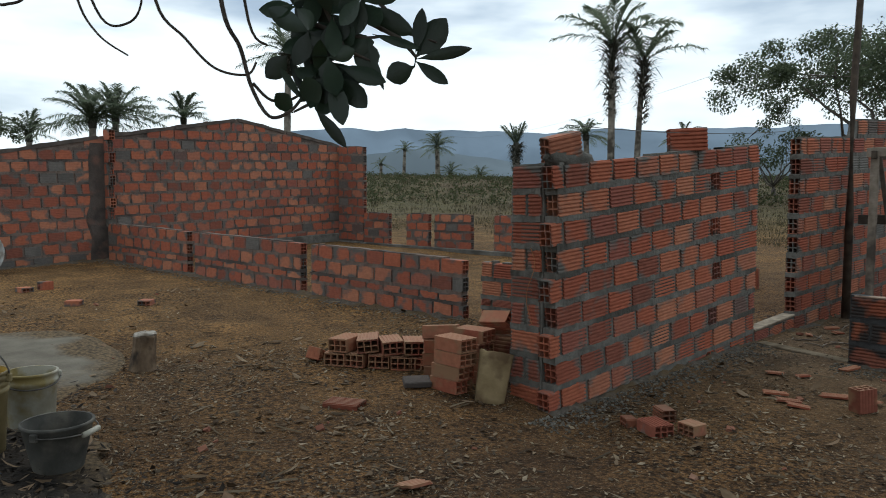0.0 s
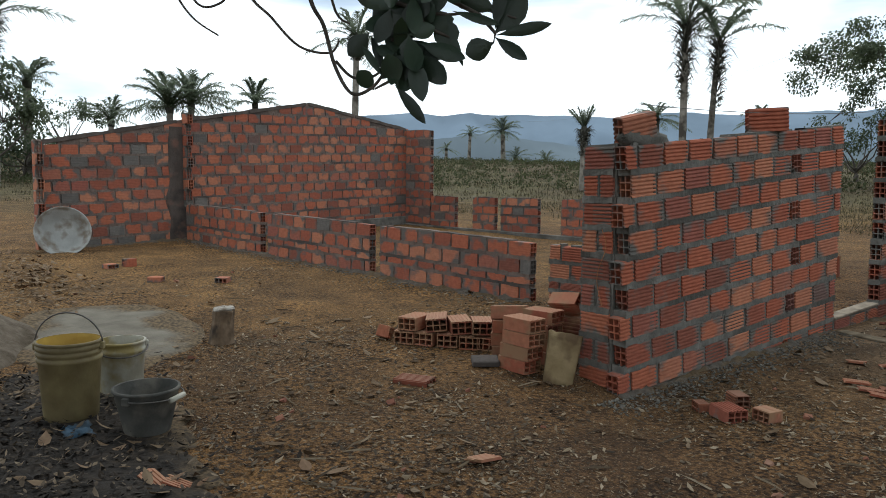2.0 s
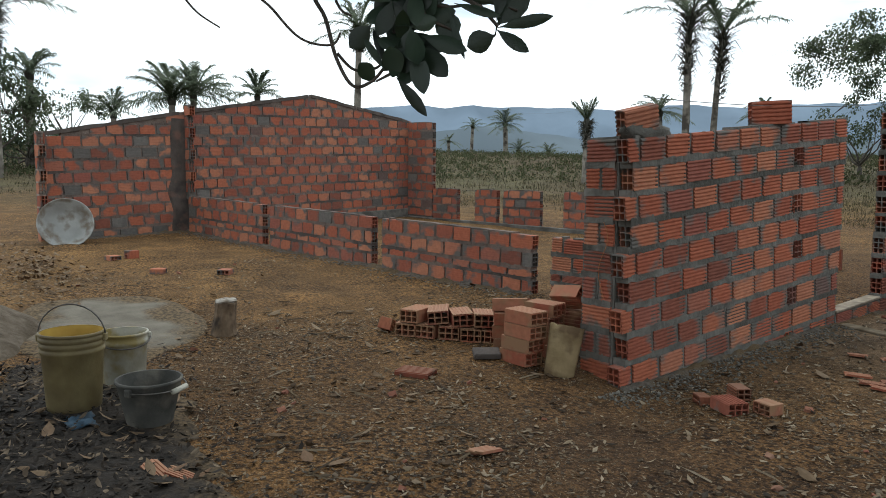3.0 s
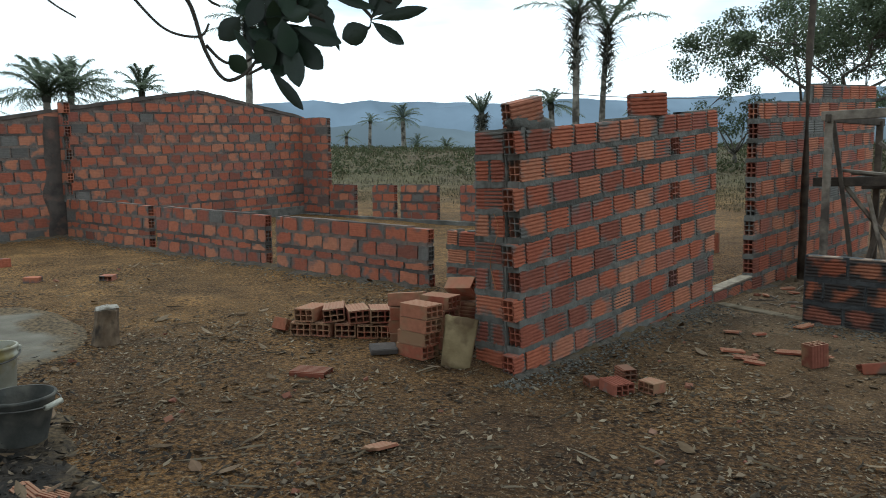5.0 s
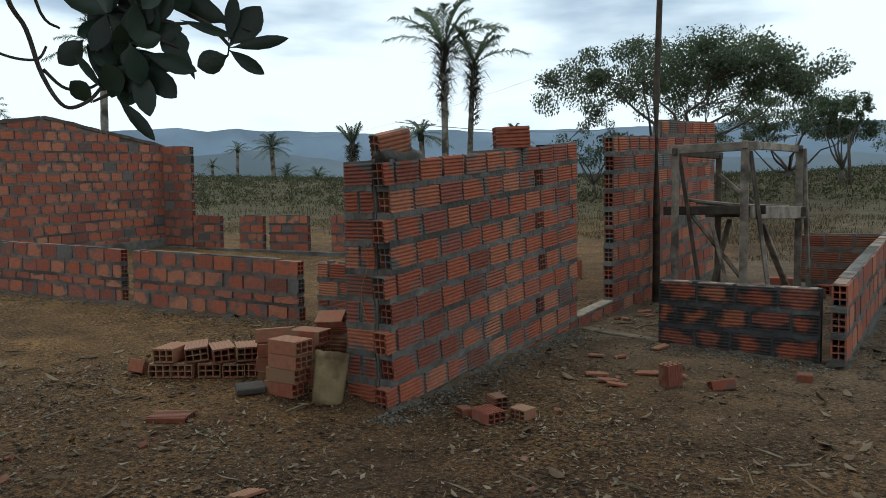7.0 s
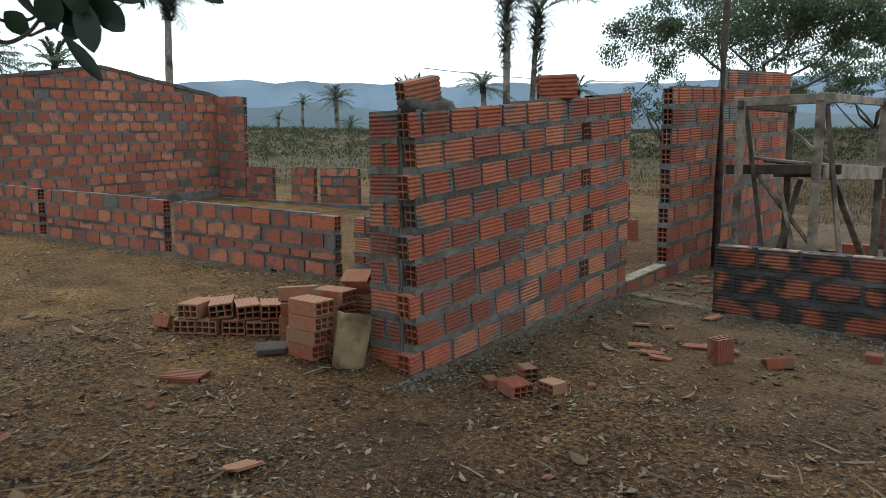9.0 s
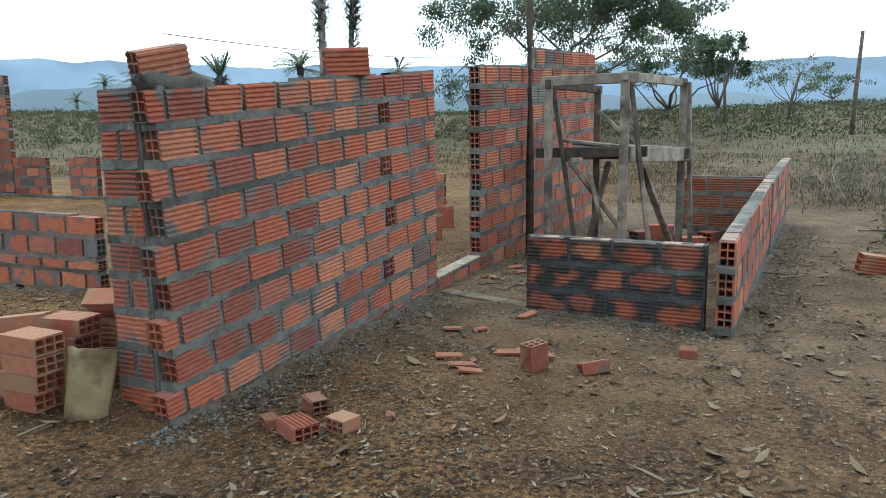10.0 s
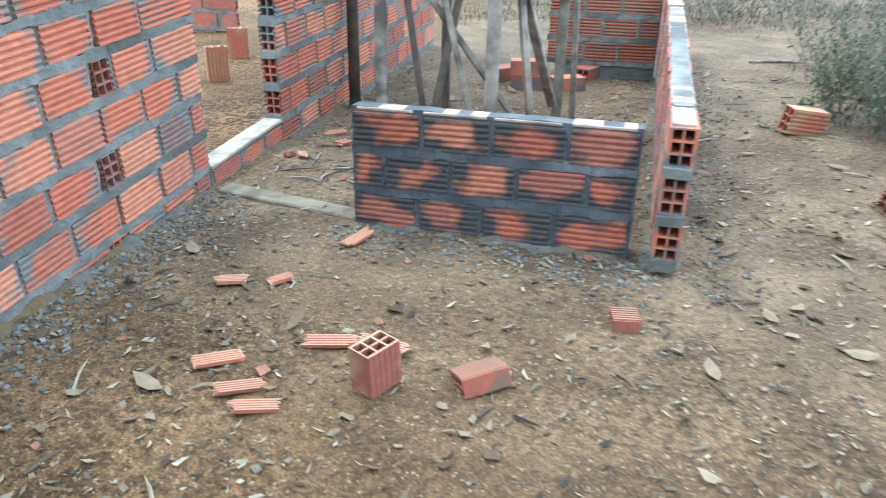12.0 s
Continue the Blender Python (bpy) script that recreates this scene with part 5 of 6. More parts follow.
# plinth inside the house, along the gable and the back
for a_, b_, nm in ((gp(0.1), gp(4.3), "trim_plinth_gable"), (rp(0.1), rp(6.2), "trim_plinth_rear")):
    a_, b_ = Vector((*a_, 0.27)), Vector((*b_, 0.40 if "gable" in nm else 0.20))
    if "rear" in nm:
        a_.z = 0.27
    off_ = Vector((0.075, 0.015, 0)) if "gable" in nm else Vector((0.015, -0.075, 0))
    bm = bmesh.new()
    q_ = (b_ - a_).to_track_quat("X", "Z").to_matrix().to_4x4()
    box(bm, (b_ - a_).length, 0.07, 0.2, Matrix.Translation((a_ + b_) / 2 + off_) @ q_, 0.008)
    tagged(obj(nm, bm, M_MORTAR), "grey mortar plinth at the foot of a brick wall", "plinth", kind="structure")

# concrete coping over the gable in pieces with gaps
M_COPING = material("coping_mortar", (0.06, 0.05, 0.044), (0.13, 0.105, 0.09), 6, 0.95, 0.5, 40)
for a, b in ((-1.9, -0.12), (0.02, 1.02), (1.06, 2.1), (2.16, 3.1), (3.14, 4.35)):
    bm = bmesh.new()
    N = 14
    cols = []
    for i in range(N + 1):
        kk = a + (b - a) * i / N
        c = Vector((GX + KX * kk - 0.05, GY + KY * kk, gable_top(kk)))
        hgt = 0.022 + 0.02 * noise.noise((kk * 4, 1, 4))
        cols.append([bm.verts.new(c + Vector((s * 0.052, 0, dz))) for s, dz in ((-1, -0.03), (1, -0.03), (1, hgt), (-1, hgt))])
    for p, q in zip(cols, cols[1:]):
        for i in range(4):
            bm.faces.new((p[i], q[i], q[(i + 1) % 4], p[(i + 1) % 4]))
    bm.faces.new(cols[0][::-1])
    bm.faces.new(cols[-1])
    bmesh.ops.recalc_face_normals(bm, faces=bm.faces)
    tagged(obj("trim_coping", bm, M_COPING), "dark mortar coping on the sloping gable", "coping", kind="structure")

# ---- buckets ----
M_YELLOW = material("yellow_plastic", (0.16, 0.122, 0.052), (0.25, 0.20, 0.098), 9, 0.6, 0.25, 60, (0.085, 0.062, 0.03), 4, mix3=(0.42, 0.72))
M_YELLOW_IN = material("yellow_plastic_inside", (0.36, 0.23, 0.045), (0.5, 0.34, 0.075), 9, 0.5, 0.1, 50)
M_WHITE = material("dirty_white_plastic", (0.27, 0.25, 0.19), (0.46, 0.44, 0.37), 8, 0.6, 0.2, 50, (0.26, 0.20, 0.075), 7, mix3=(0.48, 0.62))
M_PAIL = material("grey_rubber", (0.04, 0.039, 0.034), (0.085, 0.082, 0.072), 9, 0.8, 0.35, 50, (0.15, 0.135, 0.11), 8, mix3=(0.48, 0.7))


def bucket(name, x, y, r0, r1, h, mat, inner, label, handle, bands, tilt_h):
    ob = thing(name, label, "bucket", Matrix.Translation((x, y, ground(x, y) - 0.004)))
    prof = [(0.001, 0.004), (r0 * 0.96, 0.0), (r0, 0.012)]
    for t in bands:
        r = r0 + (r1 - r0) * t
        prof += [(r, h * t - 0.014), (r + 0.006, h * t - 0.010), (r + 0.006, h * t + 0.004), (r + 0.001, h * t + 0.008)]
    prof += [(r1, h - 0.014), (r1 + 0.007, h - 0.010), (r1 + 0.006, h), (r1 - 0.004, h)]
    bm = bmesh.new()
    lathe(bm, prof, 36, closed=False)
    part("body", bm, mat, ob, smooth=True)
    bm = bmesh.new()
    lathe(bm, [(r1 - 0.004, h - 0.001), (r0 - 0.004, 0.03), (0.001, 0.025)], 36, closed=False)
    part("inside", bm, inner, ob, smooth=True)
    bm = bmesh.new()
    pts = []
    for i in range(15):
        a = math.pi * i / 14
        o = Vector((math.cos(a) * (r1 + 0.012), 0, 0))
        pts.append(o + Matrix.Rotation(tilt_h, 3, "X") @ Vector((0, 0, math.sin(a) * r1 * 1.15)) + Vector((0, 0, h - 0.03)))
    tube(bm, pts, [0.0035] * 15, 6)
    p = part("handle", bm, M_WIRE, ob, "thin wire handle", True)
    p.rotation_euler = (0, 0, handle)
    for s in (-1, 1):
        bm = bmesh.new()
        box(bm, 0.02, 0.03, 0.035, Matrix.Rotation(handle, 4, "Z") @ Matrix.Translation((s * (r1 + 0.008), 0, h - 0.03)), 0.004)
        part("ear", bm, mat, ob)
    return ob


bucket("bucket", -3.618, 0.714, 0.115, 0.135, 0.37, M_YELLOW, M_YELLOW_IN, "tall yellowed plastic bucket with raised wire handle", 1.1, (0.78, 0.86, 0.93), 0.1)
bucket("bucket", -3.867, 0.98, 0.10, 0.115, 0.275, M_WHITE, M_WHITE, "white plastic bucket stained yellow inside", 1.5, (0.84,), 1.85)
pail = bucket("mortar_pail", -3.261, 0.963, 0.095, 0.135, 0.21, M_PAIL, M_PAIL, "dark grey rubber mortar pail with a folded handle", 2.3, (), 1.6)
bm = bmesh.new()
tube(bm, [(-0.05, 0.0, 0), (0.05, 0.0, 0)], [0.012, 0.012], 10)
part("grip", bm, M_WHITE, [c for c in pail.children if c.name.startswith("handle")][0], "pale plastic handle grip", True).matrix_basis = pose(0.0, -0.15, 0.172, 0, 0, 0)

# ---- stump ----
bm = bmesh.new()
lathe(bm, [(0.001, -0.03), (0.095, -0.03), (0.085, 0.05), (0.078, 0.13), (0.082, 0.19), (0.07, 0.205), (0.001, 0.215)], 11)
for v in bm.verts:
    v.co += rv(rng, 0.007)
    v.co.z += 0.12 * v.co.x if v.co.z > 0.15 else 0
M_STUMP = material("stump_wood", (0.07, 0.045, 0.028), (0.22, 0.155, 0.10), 13, 0.9, 0.9, 35, (0.04, 0.03, 0.022), 7)
ob = obj("tree_stump", bm, M_STUMP)
ob.matrix_basis = pose(-4.61, 1.734, ground(-4.61, 1.734), 0, 5, 30) @ Matrix.Diagonal((0.9, 0.9, 1.1, 1))
stump = tagged(ob, "short weathered wood stump with a pale sawn top", "stump")
M_SAWN = material("pale_sawn_wood", (0.24, 0.215, 0.18), (0.38, 0.345, 0.30), 22, 0.9, 0.4, 60, (0.15, 0.12, 0.09), 8)
bm = bmesh.new()
lathe(bm, [(0.001, 0.004), (0.05, 0.003), (0.07, -0.002), (0.078, -0.012), (0.07, -0.02), (0.001, -0.02)], 11)
for v in bm.verts:
    v.co += rv(rng, 0.004)
    v.co.z += 0.12 * v.co.x + 0.214
part("sawn_top", bm, M_SAWN, stump, "pale sawn face")

# ---- metal basin leaning on the gable ----
M_BASIN = material("cement_coated_metal", (0.24, 0.24, 0.225), (0.36, 0.36, 0.34), 4, 0.8, 0.3, 40, (0.17, 0.14, 0.11), 5, mix3=(0.5, 0.65))
bm = bmesh.new()
lathe(bm, [(0.001, 0.0), (0.17, 0.005), (0.26, 0.05), (0.345, 0.17), (0.36, 0.185), (0.365, 0.178), (0.27, 0.04), (0.18, -0.008), (0.001, -0.012)], 30)
ob = obj("mixing_basin", bm, M_BASIN, True)
ob.matrix_basis = pose(-9.9, 1.52, ground(-9.9, 1.52) + 0.2, 0, 70, -8) @ Matrix.Scale(0.86, 4)
tagged(ob, "round grey mixing basin leaning on the wall", "basin")

# ---- curved clay tile and slab beside the heap ----
M_TILE = material("old_clay_tile", (0.18, 0.125, 0.062), (0.32, 0.24, 0.13), 9, 0.9, 0.4, 50, (0.13, 0.085, 0.045), 6)
bm = bmesh.new()
N, M = 12, 8
for sgn, rr in ((1, 0.075), (-1, 0.063)):
    for j in range(M + 1):
        for i in range(N + 1):
            a = math.pi * (0.08 + 0.84 * i / N)
            w = 1.0 + 0.18 * j / M
            bm.verts.new((math.cos(a) * rr * w * 1.15, -math.sin(a) * rr * w * 0.75, 0.29 * j / M + (0.012 * noise.noise((i * 0.5, 3, 1)) if j in (0, M) else 0)))
bm.verts.ensure_lookup_table()
S = (N + 1) * (M + 1)
ix = lambda q, j, i: bm.verts[q * S + j * (N + 1) + i]
for j in range(M):
    for i in range(N):
        bm.faces.new((ix(0, j, i), ix(0, j, i + 1), ix(0, j + 1, i + 1), ix(0, j + 1, i)))
        bm.faces.new((ix(1, j, i), ix(1, j + 1, i), ix(1, j + 1, i + 1), ix(1, j, i + 1)))
for i in range(N):
    bm.faces.new((ix(0, 0, i), ix(1, 0, i), ix(1, 0, i + 1), ix(0, 0, i + 1)))
    bm.faces.new((ix(0, M, i), ix(0, M, i + 1), ix(1, M, i + 1), ix(1, M, i)))
for j in range(M):
    bm.faces.new((ix(0, j, 0), ix(0, j + 1, 0), ix(1, j + 1, 0), ix(1, j, 0)))
    bm.faces.new((ix(0, j, N), ix(1, j, N), ix(1, j + 1, N), ix(0, j + 1, N)))
bmesh.ops.recalc_face_normals(bm, faces=bm.faces)
ob = obj("roof_tile", bm, M_TILE, True)
ob.matrix_basis = pose(-2.86, 3.05, ground(-2.86, 3.05) - 0.015, -14, 9, 48)
tagged(ob, "worn curved clay roof tile leaning on bricks", "roof tile")
bm = bmesh.new()
box(bm, 0.16, 0.11, 0.035, Matrix(), 0.006)
ob = obj("stone_slab", bm, M_MORTAR_WARM)
ob.matrix_basis = pose(-3.27, 2.86, ground(-3.27, 2.86) + 0.03, 10, 0, 60)
tagged(ob, "small dark grey slab beside the brick heap", "slab")

# ---- sand mound and spilled cement ----
M_SAND = material("grey_sand", (0.085, 0.066, 0.045), (0.15, 0.12, 0.088), 14, 0.95, 1.0, 35, (0.07, 0.052, 0.033), 5, dist=0.03)


def patch_material(name, c1, c2, rim, scale):
    """A spill that breaks up towards its rim into the earth round it."""
    m = material(name, c1, c2, scale, 0.95, 0.8, 50)
    n, l = m.node_tree.nodes, m.node_tree.links
    b = n["Principled BSDF"]
    old = b.inputs["Base Color"].links[0].from_socket
    tc, sub_, ln, no = n.new("ShaderNodeTexCoord"), n.new("ShaderNodeVectorMath"), n.new("ShaderNodeVectorMath"), n.new("ShaderNodeTexNoise")
    sub_.operation, ln.operation = "MULTIPLY_ADD", "LENGTH"
    sub_.inputs[1].default_value, sub_.inputs[2].default_value = (2, 2, 0), (-1, -1, 0)
    no.inputs["Scale"].default_value, no.inputs["Detail"].default_value = 3.0, 8
    l.new(tc.outputs["Generated"], sub_.inputs[0])
    l.new(sub_.outputs[0], ln.inputs[0])
    l.new(tc.outputs["Object"], no.inputs["Vector"])
    ad, r, mx = n.new("ShaderNodeMath"), n.new("ShaderNodeValToRGB"), n.new("ShaderNodeMixRGB")
    ad.operation, ad.inputs[1].default_value = "MULTIPLY_ADD", 1.5
    l.new(no.outputs["Fac"], ad.inputs[0])
    l.new(ln.outputs["Value"], ad.inputs[2])
    r.color_ramp.elements[0].position, r.color_ramp.elements[1].position = 0.62, 0.78
    half = n.new("ShaderNodeMath")
    half.operation, half.inputs[1].default_value = "MULTIPLY", 0.5
    l.new(ad.outputs["Value"], half.inputs[0])
    l.new(half.outputs["Value"], r.inputs["Fac"])
    l.new(r.outputs["Color"], mx.inputs["Fac"])
    l.new(old, mx.inputs["Color1"])
    fine, fr = n.new("ShaderNodeTexNoise"), n.new("ShaderNodeValToRGB")
    fine.inputs["Scale"].default_value, fine.inputs["Detail"].default_value = 42, 8
    l.new(tc.outputs["Object"], fine.inputs["Vector"])
    fr.color_ramp.elements[0].position, fr.color_ramp.elements[0].color = 0.4, (*[v * 0.4 for v in rim], 1)
    fr.color_ramp.elements[1].position, fr.color_ramp.elements[1].color = 0.6, (*[v * 1.25 for v in rim], 1)
    l.new(fine.outputs["Fac"], fr.inputs["Fac"])
    l.new(fr.outputs["Color"], mx.inputs["Color2"])
    l.new(mx.outputs["Color"], b.inputs["Base Color"])
    return m


def mound(name, x, y, rx, ry, h, mat, label, power=1.0, seed=1.0, ragged=0.22):
    bits = Bits()
    N, M = 14, 72
    for i in range(N + 1):
        q = i / N
        for j in range(M):
            a = 2 * math.pi * j / M
            w = 1 + ragged * (noise.noise((math.cos(a) * 1.3, math.sin(a) * 1.3, seed)) + (0.7 * noise.noise((math.cos(a) * 5, math.sin(a) * 5, seed)) if ragged > 0.3 else 0.0))
            px, py = x + rx * q * w * math.cos(a), y + ry * q * w * math.sin(a)
            z = h * (1 - q) ** power + 0.012 * noise.noise((px * 6, py * 6, seed)) * (1 - q)
            bits.v.append((px, py, ground(px, py) + (z + 0.006 if i < N else -0.012)))
    for i in range(N):
        for j in range(M):
            bits.f.append((i * M + j, (i + 1) * M + j, (i + 1) * M + (j + 1) % M, i * M + (j + 1) % M))
    tagged(new(name, bits.mesh(name, mat, True)), label, "mound", kind="stuff")


M_CEMENT = patch_material("spilled_cement", (0.11, 0.096, 0.072), (0.17, 0.15, 0.118), (0.115, 0.078, 0.04), 6)
mound("sand_mound", -5.4, 0.25, 0.75, 0.5, 0.33, M_SAND, "small mound of grey sand", 1.0, 2.0)
# dark soil, taken down to near black to paint in the tree's shade
M_SHADED_HUMUS = patch_material("dark_humus", (0.009, 0.007, 0.0055), (0.03, 0.0225, 0.016), (0.10, 0.068, 0.036), 16)
mound("dark_humus", -3.05, 0.62, 1.5, 0.62, 0.008, M_SHADED_HUMUS, "dark humus, the shade of the tree in its colour", 0.3, 7.0, 0.42)
mound("cement_spill", -5.3, 1.15, 1.1, 0.6, 0.012, M_CEMENT, "flat patch of spilled dry cement", 0.4, 5.0, 0.3)

# ---- litter: leaves, chips, stones, twigs ----
g = random.Random(404)


def spot(far=1.0):
    while True:
        x, y = g.uniform(-7.5, 2.2), g.uniform(0.4, 8.5)
        if y < 0.28 + (-x) * 0.02 - 0.2:
            continue
        if -2.7 < x < -2.48 and 3.1 < y < 9 or abs(y - 5.35) < 0.08 and -1.9 < x < -0.75:
            continue
        d = 0.5 + 0.9 * noise.noise((x * 0.8, y * 0.8, 11)) + (0.35 if x > -3 else 0)
        if y > 4.6 and x < -2.7:
            d -= 0.5
        if x < -5:
            d -= 0.25
        if y > 3.6 and x > -2.5:
            d *= 0.6
        if g.random() < d:
            return x, y


litter = Bits()
for i in range(30000):
    x, y = spot()
    s = 0.004 + 0.022 * g.random() ** 3
    a, e = g.uniform(0, 6.28), g.uniform(-0.4, 0.4)
    u = Vector((math.cos(a), math.sin(a), e)) * s
    w = Vector((-math.sin(a), math.cos(a), g.uniform(-0.5, 0.5))) * s * g.uniform(0.15, 0.6)
    q = u * g.uniform(-0.6, 0.6)
    c = Vector((x, y, ground(x, y) + s * 0.3))
    litter.add([c - u, c + w + q, c + u + Vector((0, 0, s * 0.3)), c - w * g.uniform(0.2, 1.0) - q * g.uniform(-1, 1)], [(0, 1, 2), (0, 2, 3)])
for i in range(85000):
    x, y = g.uniform(-5.2, 0.4), 0.7 + 3.9 * g.random() ** 1.3
    if -2.72 < x < -2.46 and y > 3.1 or 0.35 + 0.9 * noise.noise((x * 1.3, y * 1.3, 4)) < g.random() * 0.8:
        continue
    s = 0.0025 + 0.010 * g.random() ** 2.5
    a = g.uniform(0, 6.28)
    u = Vector((math.cos(a), math.sin(a), g.uniform(-0.5, 0.5))) * s
    w = Vector((-math.sin(a), math.cos(a), g.uniform(-0.8, 0.8))) * s * g.uniform(0.2, 0.7)
    c = Vector((x, y, ground(x, y) + s * 0.5))
    litter.add([c - u, c + w, c + u, c - w], [(0, 1, 2), (0, 2, 3)])
tagged(new("leaf_litter", litter.mesh("leaf_litter", M_LITTER)), "brown chips and crumbled dry leaves on the earth", "leaf litter", kind="stuff")
big = Bits()
for i in range(170):
    x, y = spot()
    a = g.uniform(0, 6.28)
    leaf(big, (x, y, ground(x, y) + 0.012), (math.cos(a), math.sin(a), g.uniform(0, 0.25)), g.uniform(0.06, 0.13), g.uniform(0.028, 0.05), g.uniform(-0.1, 0.35), Vector((-math.sin(a), math.cos(a), g.uniform(-0.4, 0.4))))
for i in range(45):
    x, y = g.uniform(-4.4, -1.7), 0.45 + abs(g.gauss(0, 0.35))
    a = g.uniform(0, 6.28)
    leaf(big, (x, y, ground(x, y) + 0.018), (math.cos(a), math.sin(a), g.uniform(0, 0.25)), g.uniform(0.05, 0.11), g.uniform(0.025, 0.05), g.uniform(-0.1, 0.35), Vector((-math.sin(a), math.cos(a), g.uniform(-0.4, 0.4))))
for i in range(38):
    x, y = g.uniform(-0.9, 0.9), g.uniform(3.0, 5.2)
    a = g.uniform(0, 6.28)
    leaf(big, (x, y, ground(x, y) + 0.012), (math.cos(a), math.sin(a), g.uniform(0, 0.25)), g.uniform(0.04, 0.11), g.uniform(0.02, 0.045), g.uniform(-0.1, 0.4), Vector((-math.sin(a), math.cos(a), g.uniform(-0.5, 0.5))))
for i in range(420):
    x, y = -7.78 + g.gauss(0, 0.75), 1.02 + g.gauss(0, 0.2)
    a = g.uniform(0, 6.28)
    leaf(big, (x, y, ground(x, y) + g.uniform(0.01, 0.04)), (math.cos(a), math.sin(a), g.uniform(-0.1, 0.3)), g.uniform(0.03, 0.085), g.uniform(0.015, 0.038), g.uniform(-0.1, 0.4), Vector((-math.sin(a), math.cos(a), g.uniform(-0.6, 0.6))))
tagged(new("dry_leaves", big.mesh("dry_leaves", island_material("dry_leaf", [(0.10, 0.066, 0.04), (0.19, 0.132, 0.083), (0.28, 0.208, 0.138), (0.22, 0.138, 0.088)], 0.95, spec=0.1))), "large curled dry leaves scattered on the yard", "dry leaves", kind="stuff")
# small dead leaves, most coloured dark to carry the tree's shade
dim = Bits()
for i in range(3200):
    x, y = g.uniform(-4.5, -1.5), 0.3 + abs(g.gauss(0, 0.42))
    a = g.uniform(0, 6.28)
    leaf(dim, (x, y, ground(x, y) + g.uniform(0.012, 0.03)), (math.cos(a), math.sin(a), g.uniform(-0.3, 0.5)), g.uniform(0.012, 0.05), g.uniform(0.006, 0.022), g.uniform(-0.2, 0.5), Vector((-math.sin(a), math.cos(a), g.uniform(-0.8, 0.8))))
tagged(new("shaded_leaves", dim.mesh("shaded_leaves", island_material("shaded_leaf", [(0.012, 0.009, 0.007), (0.035, 0.025, 0.017), (0.02, 0.015, 0.012), (0.07, 0.05, 0.033), (0.24, 0.18, 0.12)], 0.8))), "dead leaves on the humus, tree shade in their colour", "dead leaves", kind="stuff")
tw = Bits()
for i in range(450):
    x, y = spot()
    a, L = g.uniform(0, 6.28), g.uniform(0.05, 0.22)
    d = Vector((math.cos(a), math.sin(a), g.uniform(-0.03, 0.08)))
    n = Vector((-d.y, d.x, 0)) * g.uniform(0.002, 0.005)
    c = Vector((x, y, ground(x, y) + 0.006))
    m = c + d * L * 0.5 + n * g.uniform(-3, 3)
    tw.add([c - n, c + n, c + Vector((0, 0, 0.006)), m - n, m + n, m + Vector((0, 0, 0.007)), c + d * L], [(0, 3, 5, 2), (1, 2, 5, 4), (3, 6, 5), (4, 5, 6)])
tagged(new("twigs", tw.mesh("twigs", M_LITTER)), "thin dry twigs scattered on the yard", "twigs", kind="stuff")


def chips(name, label, count, lo, hi, mat, place):
    b = Bits()
    for i in range(count):
        x, y = place()
        s = g.uniform(lo, hi)
        c = Vector((x, y, ground(x, y) + s * 0.25))
        q = Euler((g.uniform(-0.5, 0.5), g.uniform(-0.5, 0.5), g.uniform(0, 6.28))).to_matrix()
        ps = [q @ Vector((dx * s * g.uniform(0.5, 1), dy * s * g.uniform(0.4, 0.9), dz * s * g.uniform(0.25, 0.5))) + c for dx in (-1, 1) for dy in (-1, 1) for dz in (-1, 1)]
        b.add(ps, [(0, 1, 3, 2), (4, 6, 7, 5), (0, 4, 5, 1), (2, 3, 7, 6), (1, 5, 7, 3), (0, 2, 6, 4)])
    tagged(new(name, b.mesh(name, mat)), label, "debris", kind="stuff")


flakes = Bits()
for i in range(2600):
    x, y = g.uniform(-4.8, 1.2), 0.9 + 5.0 * g.random() ** 1.2
    if -2.75 < x < -2.45 and y > 3.0 or noise.noise((x * 1.1, y * 1.1, 21)) + 0.15 < g.random() * 0.55 or (y > 3.3 and g.random() < 0.6) or (abs(y - 5.35) < 0.12 and -1.95 < x < -0.6):
        continue
    a, L = g.uniform(0, 6.28), g.uniform(0.008, 0.034)
    u, w = Vector((math.cos(a), math.sin(a), 0)) * L, Vector((-math.sin(a), math.cos(a), 0)) * L * g.uniform(0.3, 0.8)
    c = Vector((x, y, ground(x, y) + 0.003))
    lift = [Vector((0, 0, g.uniform(0.0, 0.45) * L)) for _ in range(5)]
    rim_ = [c - u * g.uniform(0.7, 1) + lift[0], c - u * 0.2 - w * g.uniform(0.5, 1) + lift[1], c + u * g.uniform(0.6, 1) - w * 0.3 + lift[2], c + u * g.uniform(0.2, 0.8) + w * g.uniform(0.5, 1) + lift[3], c - u * 0.5 + w * g.uniform(0.3, 0.9) + lift[4]]
    flakes.add(rim_ + [p - Vector((0, 0, 0.002)) for p in rim_], [(0, 1, 2, 3, 4), (9, 8, 7, 6, 5), (0, 5, 6, 1), (1, 6, 7, 2), (2, 7, 8, 3), (3, 8, 9, 4), (4, 9, 5, 0)])
tagged(new("bark_flakes", flakes.mesh("bark_flakes", island_material("bark_flake", [(0.06, 0.04, 0.025), (0.14, 0.095, 0.06), (0.21, 0.152, 0.10), (0.29, 0.22, 0.15)], 0.95, spec=0.1))), "broken pieces of dry leaf and bark on the yard", "leaf litter", kind="stuff")
chips("small_stones", "small stones and clods on the earth", 2600, 0.004, 0.014, M_STONE, spot)
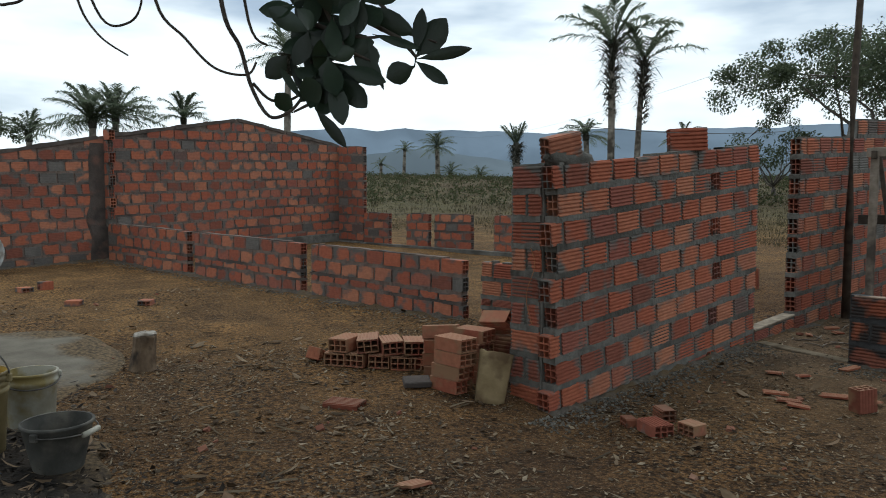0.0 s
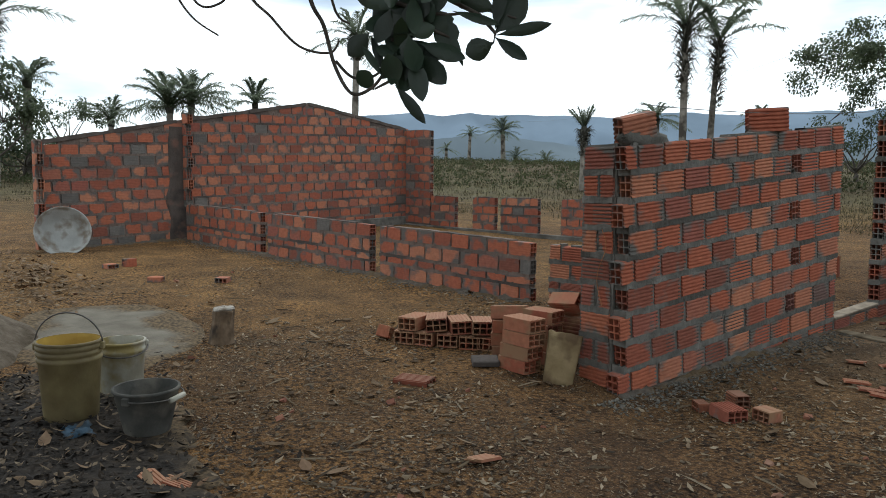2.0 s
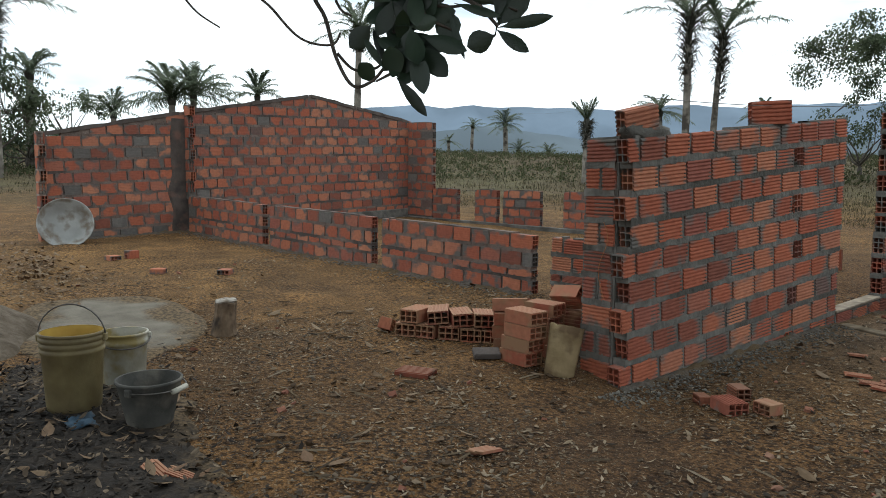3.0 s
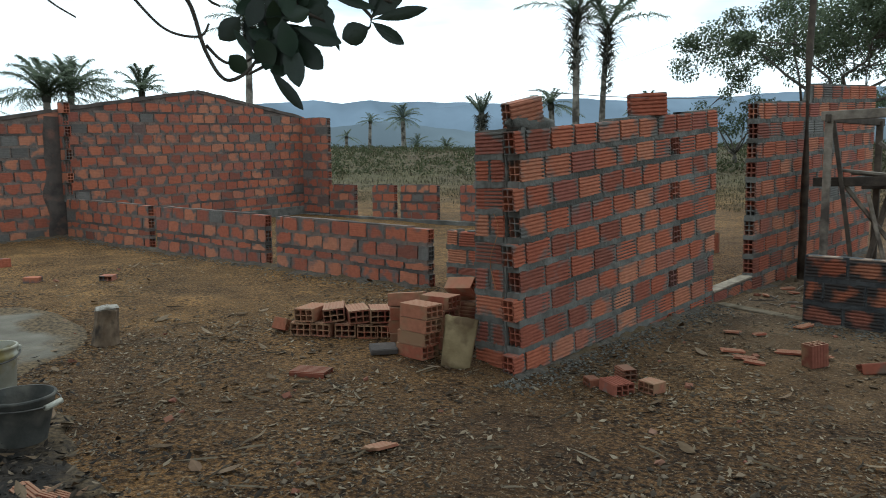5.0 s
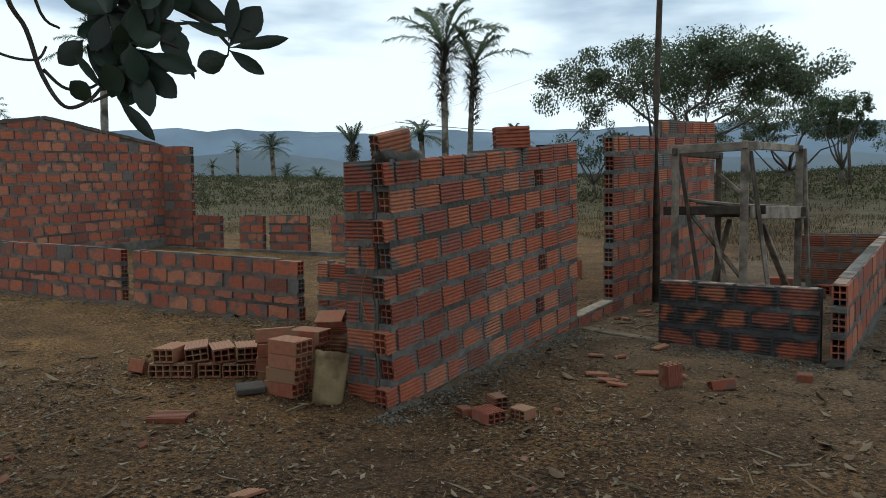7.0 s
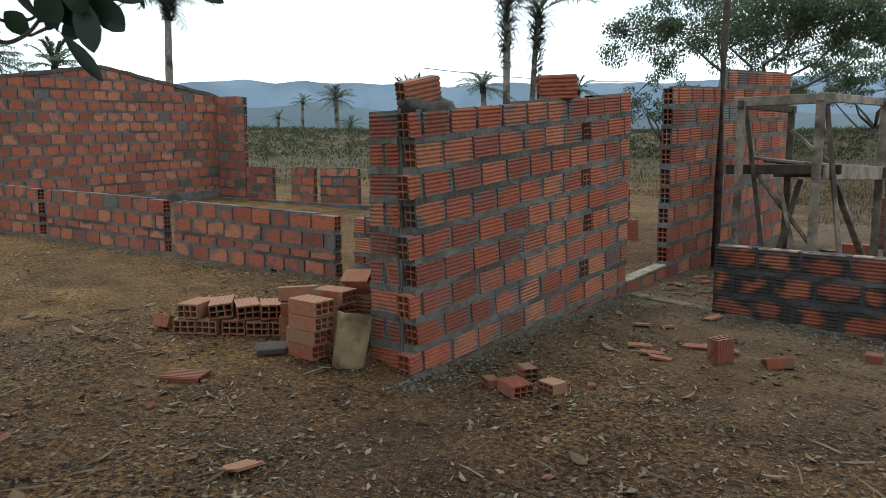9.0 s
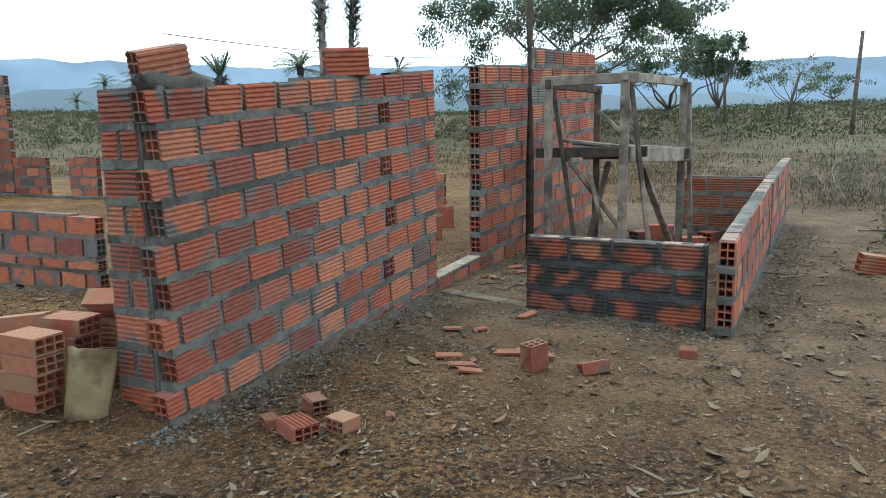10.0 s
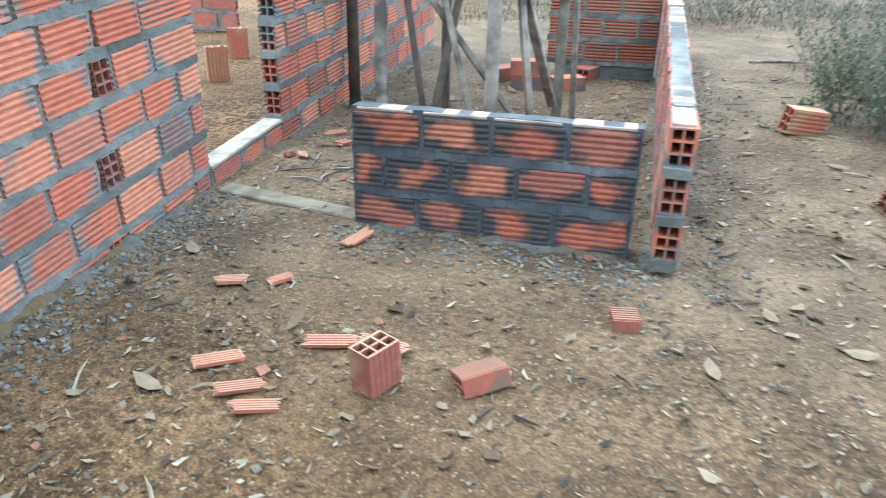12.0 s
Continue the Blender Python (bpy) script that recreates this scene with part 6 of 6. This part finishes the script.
M_SHARD = island_material("brick_shard", [(0.22, 0.085, 0.055), (0.30, 0.135, 0.085), (0.30, 0.18, 0.125)], 0.95)
M_CRUMB = island_material("mortar_crumb", [(0.09, 0.082, 0.068), (0.15, 0.137, 0.115), (0.22, 0.205, 0.175)], 0.95)
chips("brick_shards", "small broken brick shards on the earth", 90, 0.008, 0.026, M_SHARD, spot)


def along():
    k = g.random()
    s = abs(g.gauss(0, 0.12))
    if k < 0.45:
        return -2.52 + s, g.uniform(3.0, 5.5)
    if k < 0.6:
        return g.uniform(-1.9, -0.7), 5.27 - s
    if k < 0.75:
        return -0.58 + s, g.uniform(5.0, 9.2)
    t = g.random()
    return -10.6 + 6.1 * t, 3.1 + 1.2 * t - s


chips("mortar_crumbs", "grey crumbs of mortar along the wall feet", 2600, 0.004, 0.011, M_CRUMB, along)


# ---- pieces of broken brick: thin ribbed shards ----
def shard(x, y, rz, L, W, label):
    bm = bmesh.new()
    prof = []
    for i in range(5):
        prof += [(-W / 2 + W * i / 5, 0.012), (-W / 2 + W * (i + 0.6) / 5, 0.012), (-W / 2 + W * (i + 0.8) / 5, 0.008)]
    prof += [(W / 2, 0.0), (-W / 2, 0.0)]
    a = [bm.verts.new((-L / 2 + rng.uniform(-0.015, 0.015), q, z)) for q, z in prof]
    b = [bm.verts.new((L / 2 + rng.uniform(-0.015, 0.015), q, z)) for q, z in prof]
    for i in range(len(prof)):
        bm.faces.new((a[i], b[i], b[(i + 1) % len(prof)], a[(i + 1) % len(prof)]))
    bm.faces.new(a[::-1])
    bm.faces.new(b)
    bmesh.ops.recalc_face_normals(bm, faces=bm.faces)
    ob = obj("brick_shard", bm, M_BRICK_LOOSE)
    ob.matrix_basis = pose(x, y, ground(x, y) + 0.008, rng.uniform(-8, 12), rng.uniform(-8, 8), rz)
    tagged(ob, label, "brick shard", "brick shards")


SH = "thin ribbed shard of broken red brick"
for x, y, rz, L, W in ((-1.86, 4.34, 40, 0.14, 0.06), (-1.74, 4.24, 35, 0.15, 0.05), (-1.66, 4.18, 30, 0.14, 0.05), (-1.60, 4.50, 10, 0.17, 0.06), (-1.45, 4.52, -15, 0.2, 0.07),
                       (-2.05, 4.75, 20, 0.12, 0.07), (-1.90, 4.80, 50, 0.08, 0.06), (-1.77, 5.16, 70, 0.15, 0.06), (-2.17, 1.98, 100, 0.15, 0.10), (-2.70, 0.86, 10, 0.18, 0.08),
                       (-2.62, 0.92, 30, 0.14, 0.06), (-2.35, 6.35, 30, 0.12, 0.06), (-2.25, 6.2, 80, 0.12, 0.06), (-2.36, 5.95, 120, 0.1, 0.05)):
    shard(x, y, rz, L * 0.8, W * 0.85, SH)

# rag by the buckets
M_RAG = material("blue_rag", (0.03, 0.06, 0.09), (0.07, 0.12, 0.17), 14, 0.9, 0.6, 40, (0.05, 0.045, 0.04), 9)
bits = Bits()
for i in range(9):
    for j in range(7):
        u_, v_ = i / 8 - 0.5, j / 6 - 0.5
        x_, y_ = -3.36 + 0.15 * u_ + 0.02 * noise.noise((i * 0.7, j, 1)), 0.70 + 0.11 * v_ + 0.03 * noise.noise((i * 0.6, j * 0.8, 4))
        bits.v.append((x_, y_, ground(x_, y_) + 0.022 + 0.03 * noise.noise((i * 0.8, j * 0.9, 9))))
for i in range(8):
    for j in range(6):
        a_ = i * 7 + j
        bits.f.append((a_, a_ + 7, a_ + 8, a_ + 1))
rag = new("rag", bits.mesh("rag", M_RAG, True))
rag.modifiers.new("cloth", "SOLIDIFY").thickness = 0.004
tagged(rag, "crumpled dirty blue rag on the dark humus", "rag")

# mason's string at the wall corner
cu = bpy.data.curves.new("string", "CURVE")
cu.dimensions, cu.bevel_depth = "3D", 0.002
sp = cu.splines.new("POLY")
sp.points.add(12)
for i in range(13):
    q = i / 12
    sp.points[i].co = (-2.72 + 0.03 * math.sin(q * 7), 3.222 + 0.004 * math.sin(q * 11), 0.86 - 0.42 * q, 1)
cu.materials.append(material("orange_string", (0.30, 0.12, 0.05), (0.42, 0.20, 0.09), 30, 0.9, 0.0))
tagged(new("string", cu), "thin orange mason's string hanging at the wall corner", "string")

# broken twigs and brick bits strewn in the room entrance and beside the path
for i in range(26):
    x, y = (g.uniform(-2.42, -1.95), g.uniform(5.6, 6.6)) if i < 14 else (g.uniform(0.1, 1.2), g.uniform(4.0, 6.6))
    L = g.uniform(0.06, 0.2)
    bm = bmesh.new()
    tube(bm, [(-L / 2, 0, 0), (0, g.uniform(-0.01, 0.01), 0.006), (L / 2, g.uniform(-0.012, 0.012), 0.002)], [0.004, 0.005, 0.003], 6)
    ob = obj("twig", bm, M_WOOD, True)
    ob.matrix_basis = pose(x, y, ground(x, y) + 0.006, 0, g.uniform(-6, 6), g.uniform(0, 180))
    tagged(ob, "short dry broken twig on the trodden earth", "twig", "broken twigs")

# stick and plank pieces beside the far path
for x, y, rz, L in ((0.22, 9.1, 12, 0.5), (0.75, 4.75, 5, 0.28), (0.35, 5.1, -40, 0.16), (0.2, 4.9, 30, 0.2)):
    bm = bmesh.new()
    tube(bm, [(-L / 2, 0, 0), (0, 0.01, 0.006), (L / 2, -0.01, 0)], [0.009, 0.012, 0.006], 7)
    ob = obj("stick", bm, M_WOOD, True)
    ob.matrix_basis = pose(x, y, ground(x, y) + 0.008, 0, 0, rz)
    tagged(ob, "short pale broken stick on the earth", "stick", "sticks")

# the plan's unit in metres
for ob in list(scene.objects):
    if ob.parent is None and ob.type not in {"CAMERA", "LIGHT"}:
        ob.matrix_basis = Matrix.Scale(UNIT, 4) @ ob.matrix_basis
